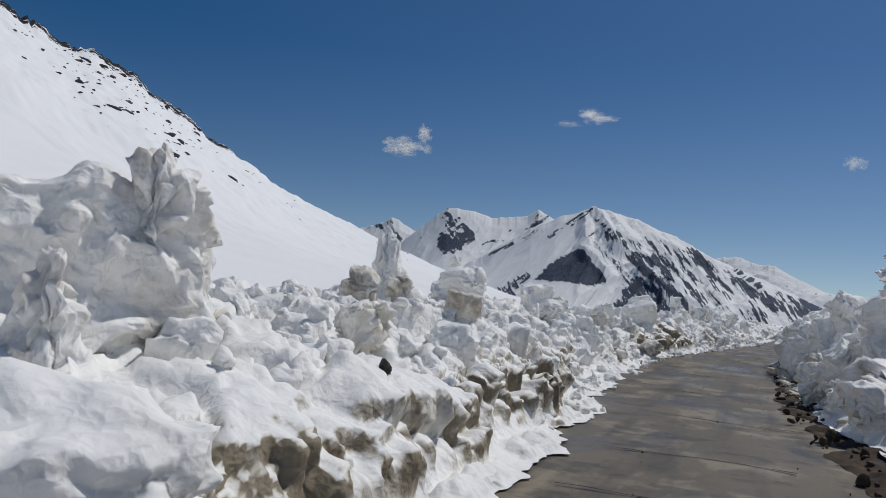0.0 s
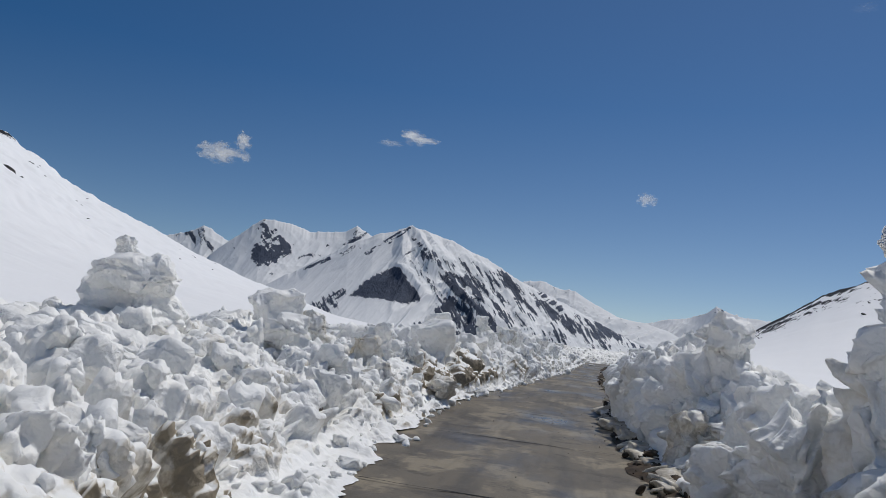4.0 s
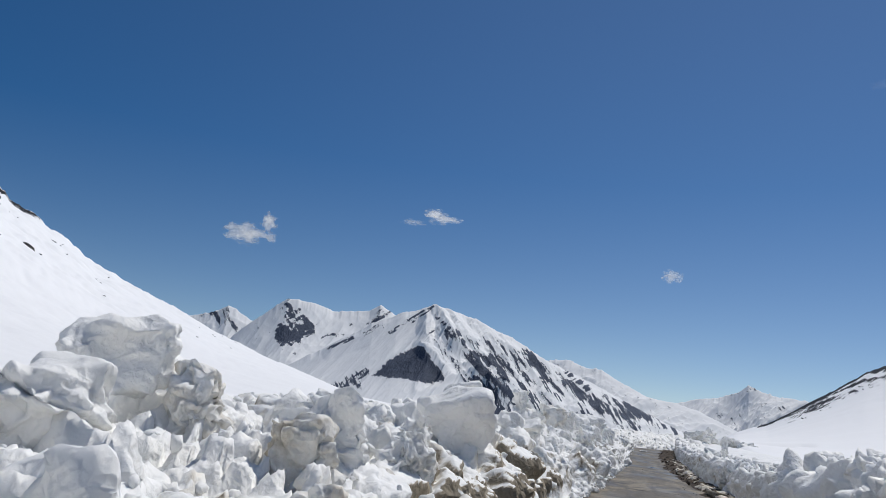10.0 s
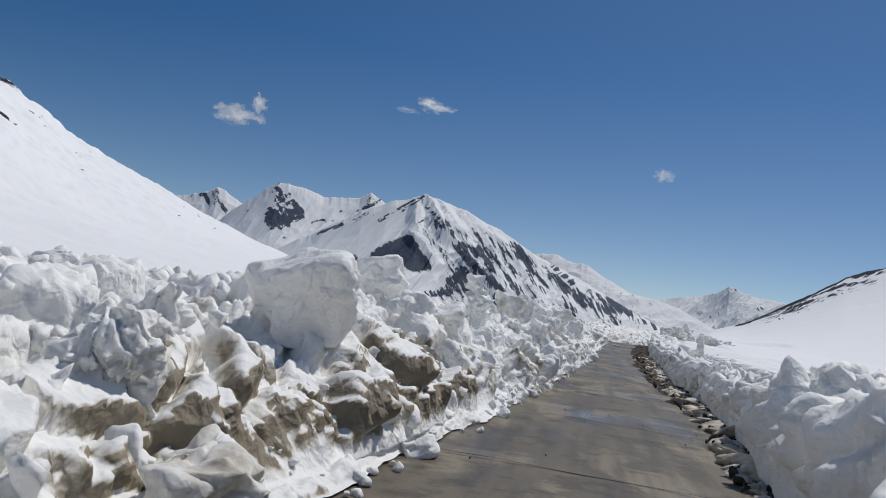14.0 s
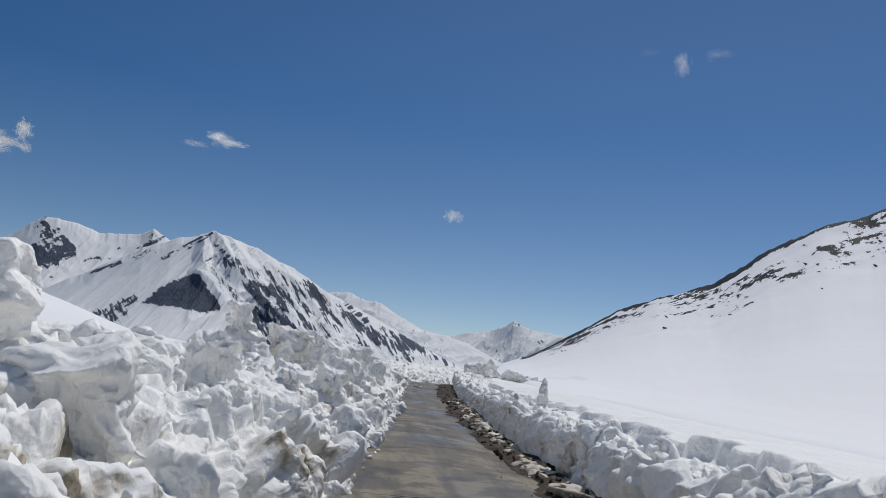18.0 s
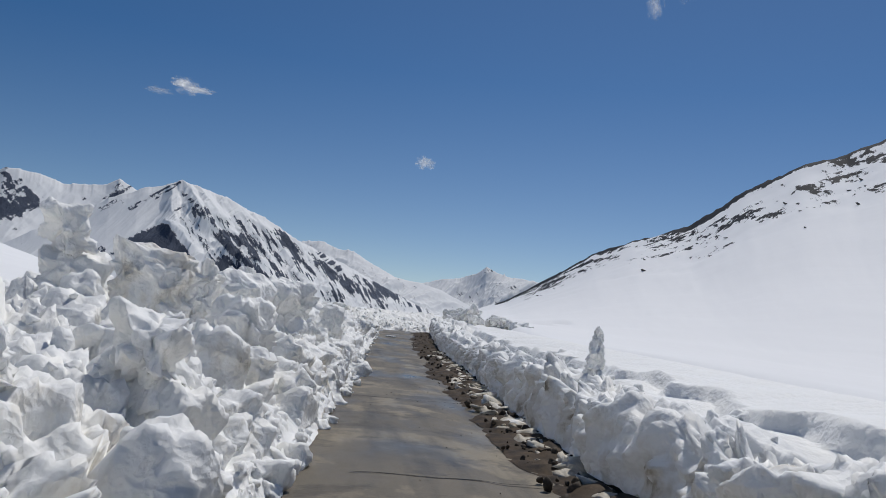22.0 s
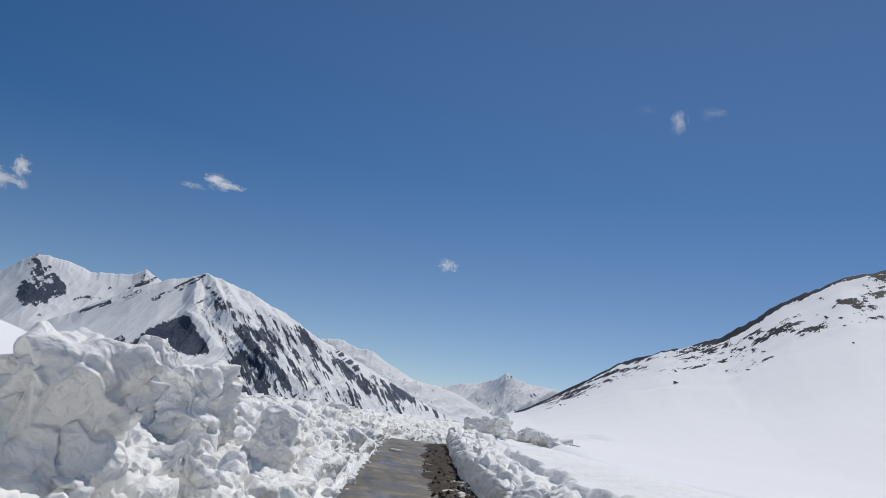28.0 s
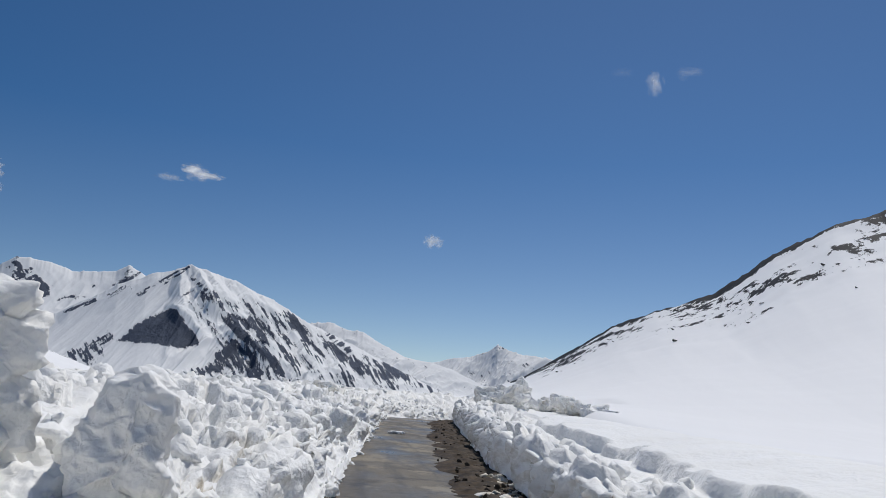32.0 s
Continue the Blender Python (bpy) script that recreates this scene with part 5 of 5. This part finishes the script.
# chunks strewn over both banks
def lump_mesh(seed, mat, level=4):
    v, f = lump_shape(level, seed)
    v = v * 0.5 / np.abs(v).max(0)
    return mesh_from("snow_chunk", v, f, mat)


chunk_meshes = [lump_mesh(150 + k, (mat_block, mat_block, mat_block, mat_block_dirty)[k % 4]) for k in range(14)] + [block_mesh((1, 0.85, 0.8), 100 + k, 4, 0.15 + 0.09 * (k % 7), 0.6, 1.3, 0.0, (mat_block, mat_block, mat_block, mat_block_dirty)[k % 4]) for k in range(6)]
small_meshes = [lump_mesh(170 + k, (mat_block, mat_block, mat_block_dirty)[k % 3], 3) for k in range(10)]
for k in range(150):
    y = rng.uniform(8, 62) if k % 14 else rng.uniform(2.5, 8)
    if k % 7 == 0:
        y = rng.uniform(4, 25)
        x = float(wall_right(y)) + rng.uniform(-0.1, 2.0)
    else:
        x = float(left_foot(y)) - abs(rng.triangular(0.0, 7.5, 1.6))
    s = rng.choice((0.22, 0.26, 0.3, 0.35, 0.42, 0.5, 0.62))
    if x > float(left_foot(y)) - 0.5:
        s = min(s, 0.35)
    if s > 0.35 and not clear_of(x, y, NAMED):
        s = 0.3
    ob = new("snow_chunk", rng.choice(chunk_meshes if s > 0.38 else small_meshes))
    ob.matrix_world = Matrix.LocRotScale((x, y, surface_z(x, y) - 0.12 * s), Euler((rng.uniform(-0.5, 0.5), rng.uniform(-0.5, 0.5), rng.uniform(-3, 3))), (s, s * rng.uniform(0.8, 1.2), s * (1.0 if k % 7 == 0 else rng.choice((0.7, 0.9, 1.1, 1.5)))))
    tagged(ob, "broken chunk of white snow lying on the bank", "snow chunk", "chunks on the snow banks")

for k in range(46):
    x, y = rng.uniform(6.2, 11.3), rng.uniform(91, 98)
    s = rng.uniform(0.5, 1.0)
    ob = new("snow_chunk", rng.choice(chunk_meshes))
    high = 1.1 + 1.2 * max(0.0, 1 - abs(x - 8.0) / 3.2) * rng.uniform(0.3, 1.0)
    ob.matrix_world = Matrix.LocRotScale((x, y, high), Euler((rng.uniform(-0.5, 0.5), rng.uniform(-0.5, 0.5), rng.uniform(-3, 3))), (s * 1.3, s * 1.2, s))
    tagged(ob, "broken chunk of snow in the heap beyond the cut wall", "snow chunk", "chunks in the far heap")

for k in range(38):
    y = rng.uniform(18, 29.5)
    x = float(wall_right(y)) + rng.uniform(-0.1, 0.9) + (0.4 if y < 24 else 0.0)
    s = rng.choice((0.3, 0.4, 0.5, 0.6))
    ob = new("snow_chunk", rng.choice(chunk_meshes))
    ob.matrix_world = Matrix.LocRotScale((x, y, surface_z(x, y) - 0.2 * s), Euler((rng.uniform(-0.5, 0.5), rng.uniform(-0.5, 0.5), rng.uniform(-3, 3))), (s, s, s * rng.uniform(0.9, 1.4)))
    tagged(ob, "lumpy chunk of snow in the heap beside the road", "snow chunk", "chunks in the roadside heap")

for k in range(64):
    y = rng.uniform(2.2, 14)
    x = float(left_foot(y)) - rng.uniform(0.1, 6.0)
    s = rng.choice((0.16, 0.2, 0.26, 0.34, 0.45, 0.55))
    ob = new("snow_chunk", rng.choice(chunk_meshes if s > 0.38 else small_meshes))
    ob.matrix_world = Matrix.LocRotScale((x, y, surface_z(x, y) + 0.08 * s), Euler((rng.uniform(-0.7, 0.7), rng.uniform(-0.7, 0.7), rng.uniform(-3, 3))), (s, s * rng.uniform(0.7, 1.2), s * rng.uniform(0.7, 1.5)))
    tagged(ob, "loose chunk of white snow lying on smooth snow", "snow chunk", "chunks on the snow banks")

small_forms = [lump_shape(2, 200 + k) for k in range(8)] + [lump_shape(3, 220 + k) for k in range(6)]
bits = []
for k in range(700):
    y = rng.uniform(17, 75)
    b = float(wall_right(y))
    v, f = small_forms[k % 8]
    s = rng.choice((0.03, 0.05, 0.07, 0.1))
    x = b + 0.05 - abs(rng.triangular(0.0, 0.55, 0.05)) * min(1.0, max(0.3, b - float(road_right(y))))
    bits.append((turned(v * np.array((1, 1, 0.6)), random_turn(rng, 0.7), s, (x, y, float(road_z(y)) + 0.03)), f))
joined("wall_foot_rubble", bits, mat_slab, "dirty lumps of ice in the mud at the wall's foot", "ice rubble")
bits = []
for k in range(2600):
    y = rng.uniform(7, 62) if k % 4 else rng.uniform(60, 128)
    if k % 5 == 0:
        x = float(wall_right(y)) + (rng.triangular(0.3, 1.7, 0.5) if y > 27 else rng.uniform(-0.2, 3.0))
    else:
        x = float(left_foot(y)) - rng.triangular(-0.3, 8.0, 0.9)
    large = k % 6 == 1 and clear_of(x, y, NAMED)
    v, f = small_forms[8 + k % 6] if large else small_forms[k % 8]
    s = (0.1 if k % 5 == 0 and y > 26 else rng.choice((0.12, 0.16, 0.2, 0.26))) if large else rng.choice((0.03, 0.05, 0.07, 0.1))
    s *= 1 if y < 62 else 1.7
    v = v * np.array((1, 1, rng.choice((0.8, 1.0, 1.5))))
    bits.append((turned(v, random_turn(rng, 0.7), s, (x, y, surface_z(x, y) + 0.1 * s)), f))
for k in range(380):
    y = rng.uniform(12, 64) if k % 5 else rng.uniform(64, 110)
    x = float(left_foot(y)) + rng.triangular(-0.5, 0.75, 0.2) * min(1.0, float(apron(y)) / 0.6)
    v, f = small_forms[8 + k % 6] if k % 9 == 0 else small_forms[k % 8]
    s = rng.choice((0.1, 0.13, 0.17)) if k % 9 == 0 else rng.choice((0.025, 0.035, 0.05, 0.07))
    bits.append((turned(v * np.array((1, 1, 0.85)), random_turn(rng, 0.7), s, (x, y, surface_z(x, y) + 0.15 * s)), f))
joined("snow_rubble", bits, mat_block, "small broken lumps of snow strewn over the banks", "snow rubble")

# rocks on the slope and the hill
rock_meshes = [mesh_from("boulder", *rock_shape(3, 300 + k, (1, 0.8, 0.55), 0.6), mat_boulder, False) for k in range(8)]
for k in range(230):
    on_hill = k % 6 == 0
    a = rng.uniform(13, 42) if on_hill else (rng.triangular(-60, -40, -50) if k % 8 else rng.uniform(-42, -27))
    rc = float(np.interp(a, [-180, -60, -40, -16, 0, 11, 20, 30, 60], [400, 420, 520, 650, 700, 620, 430, 360, 300]))
    frac = rng.triangular(0.55, 0.99, 0.8) if on_hill else rng.triangular(0.45, 0.99, 0.92)
    x, y, z, rk = terrain(np.array([[a]]), np.array([[rc * frac]]))
    s = rng.choice((0.35, 0.5, 0.7)) if on_hill else (rng.choice((0.3, 0.4, 0.5, 0.6, 0.8, 1.0, 1.9)) if k % 8 else 0.4)
    ob = new("boulder", rng.choice(rock_meshes))
    ob.matrix_world = Matrix.LocRotScale((x[0, 0], y[0, 0], z[0, 0] + 0.1 * s), Euler((0, rng.uniform(-0.1, 0.5), rng.uniform(-0.6, 0.6))), (s * rng.uniform(1.1, 2.2), s, s * rng.uniform(0.5, 1.0)))
    tagged(ob, "dark rock showing through the snow slope", "rock", "rocks on the snow slopes")


# ---- clouds ----
def cloud(az, el, wide, high, strength, label="small thin white cloud in the blue sky"):
    r = 4550.0
    a, e = radians(az), radians(el)
    v, f = ICO[4]
    at = Vector((CX + r * math.sin(a) * math.cos(e), CY + r * math.cos(a) * math.cos(e), 1.8 + r * math.sin(e)))
    me = mesh_from("cloud", v * np.array((1, 0.12, 1)), f, mat_cloud)
    ob = new("cloud", me)
    face = (Vector((CX, CY, 1.8)) - at).to_track_quat("Y", "Z")
    ob.matrix_world = Matrix.LocRotScale(at, face, (r * radians(wide) * 0.75, r * radians(wide) * 0.4, r * radians(high) * 0.75))
    ob.color = (1, 1, 1, strength)
    ob.visible_shadow = False
    tagged(ob, label, "cloud", "clouds in the sky")


for row in ((-27.2, 10.8, 2.3, 1.2, 0.9), (-25.7, 11.9, 0.9, 1.1, 0.7), (-25.4, 10.8, 0.7, 0.6, 0.4), (-13.4, 14.2, 1.1, 0.6, 0.6), (-12.3, 13.9, 1.7, 0.4, 0.6),
            (-14.9, 13.4, 1.4, 0.4, 0.25), (-13.0, 14.0, 1.3, 0.9, 0.3), (23.0, 23.7, 0.8, 0.7, 0.06), (4.8, 11.05, 1.1, 0.75, 0.45), (20.9, 23.1, 0.9, 1.3, 0.28), (23.7, 23.8, 1.2, 0.5, 0.08), (18.5, 23.9, 1.2, 0.5, 0.03)):
    cloud(*row)
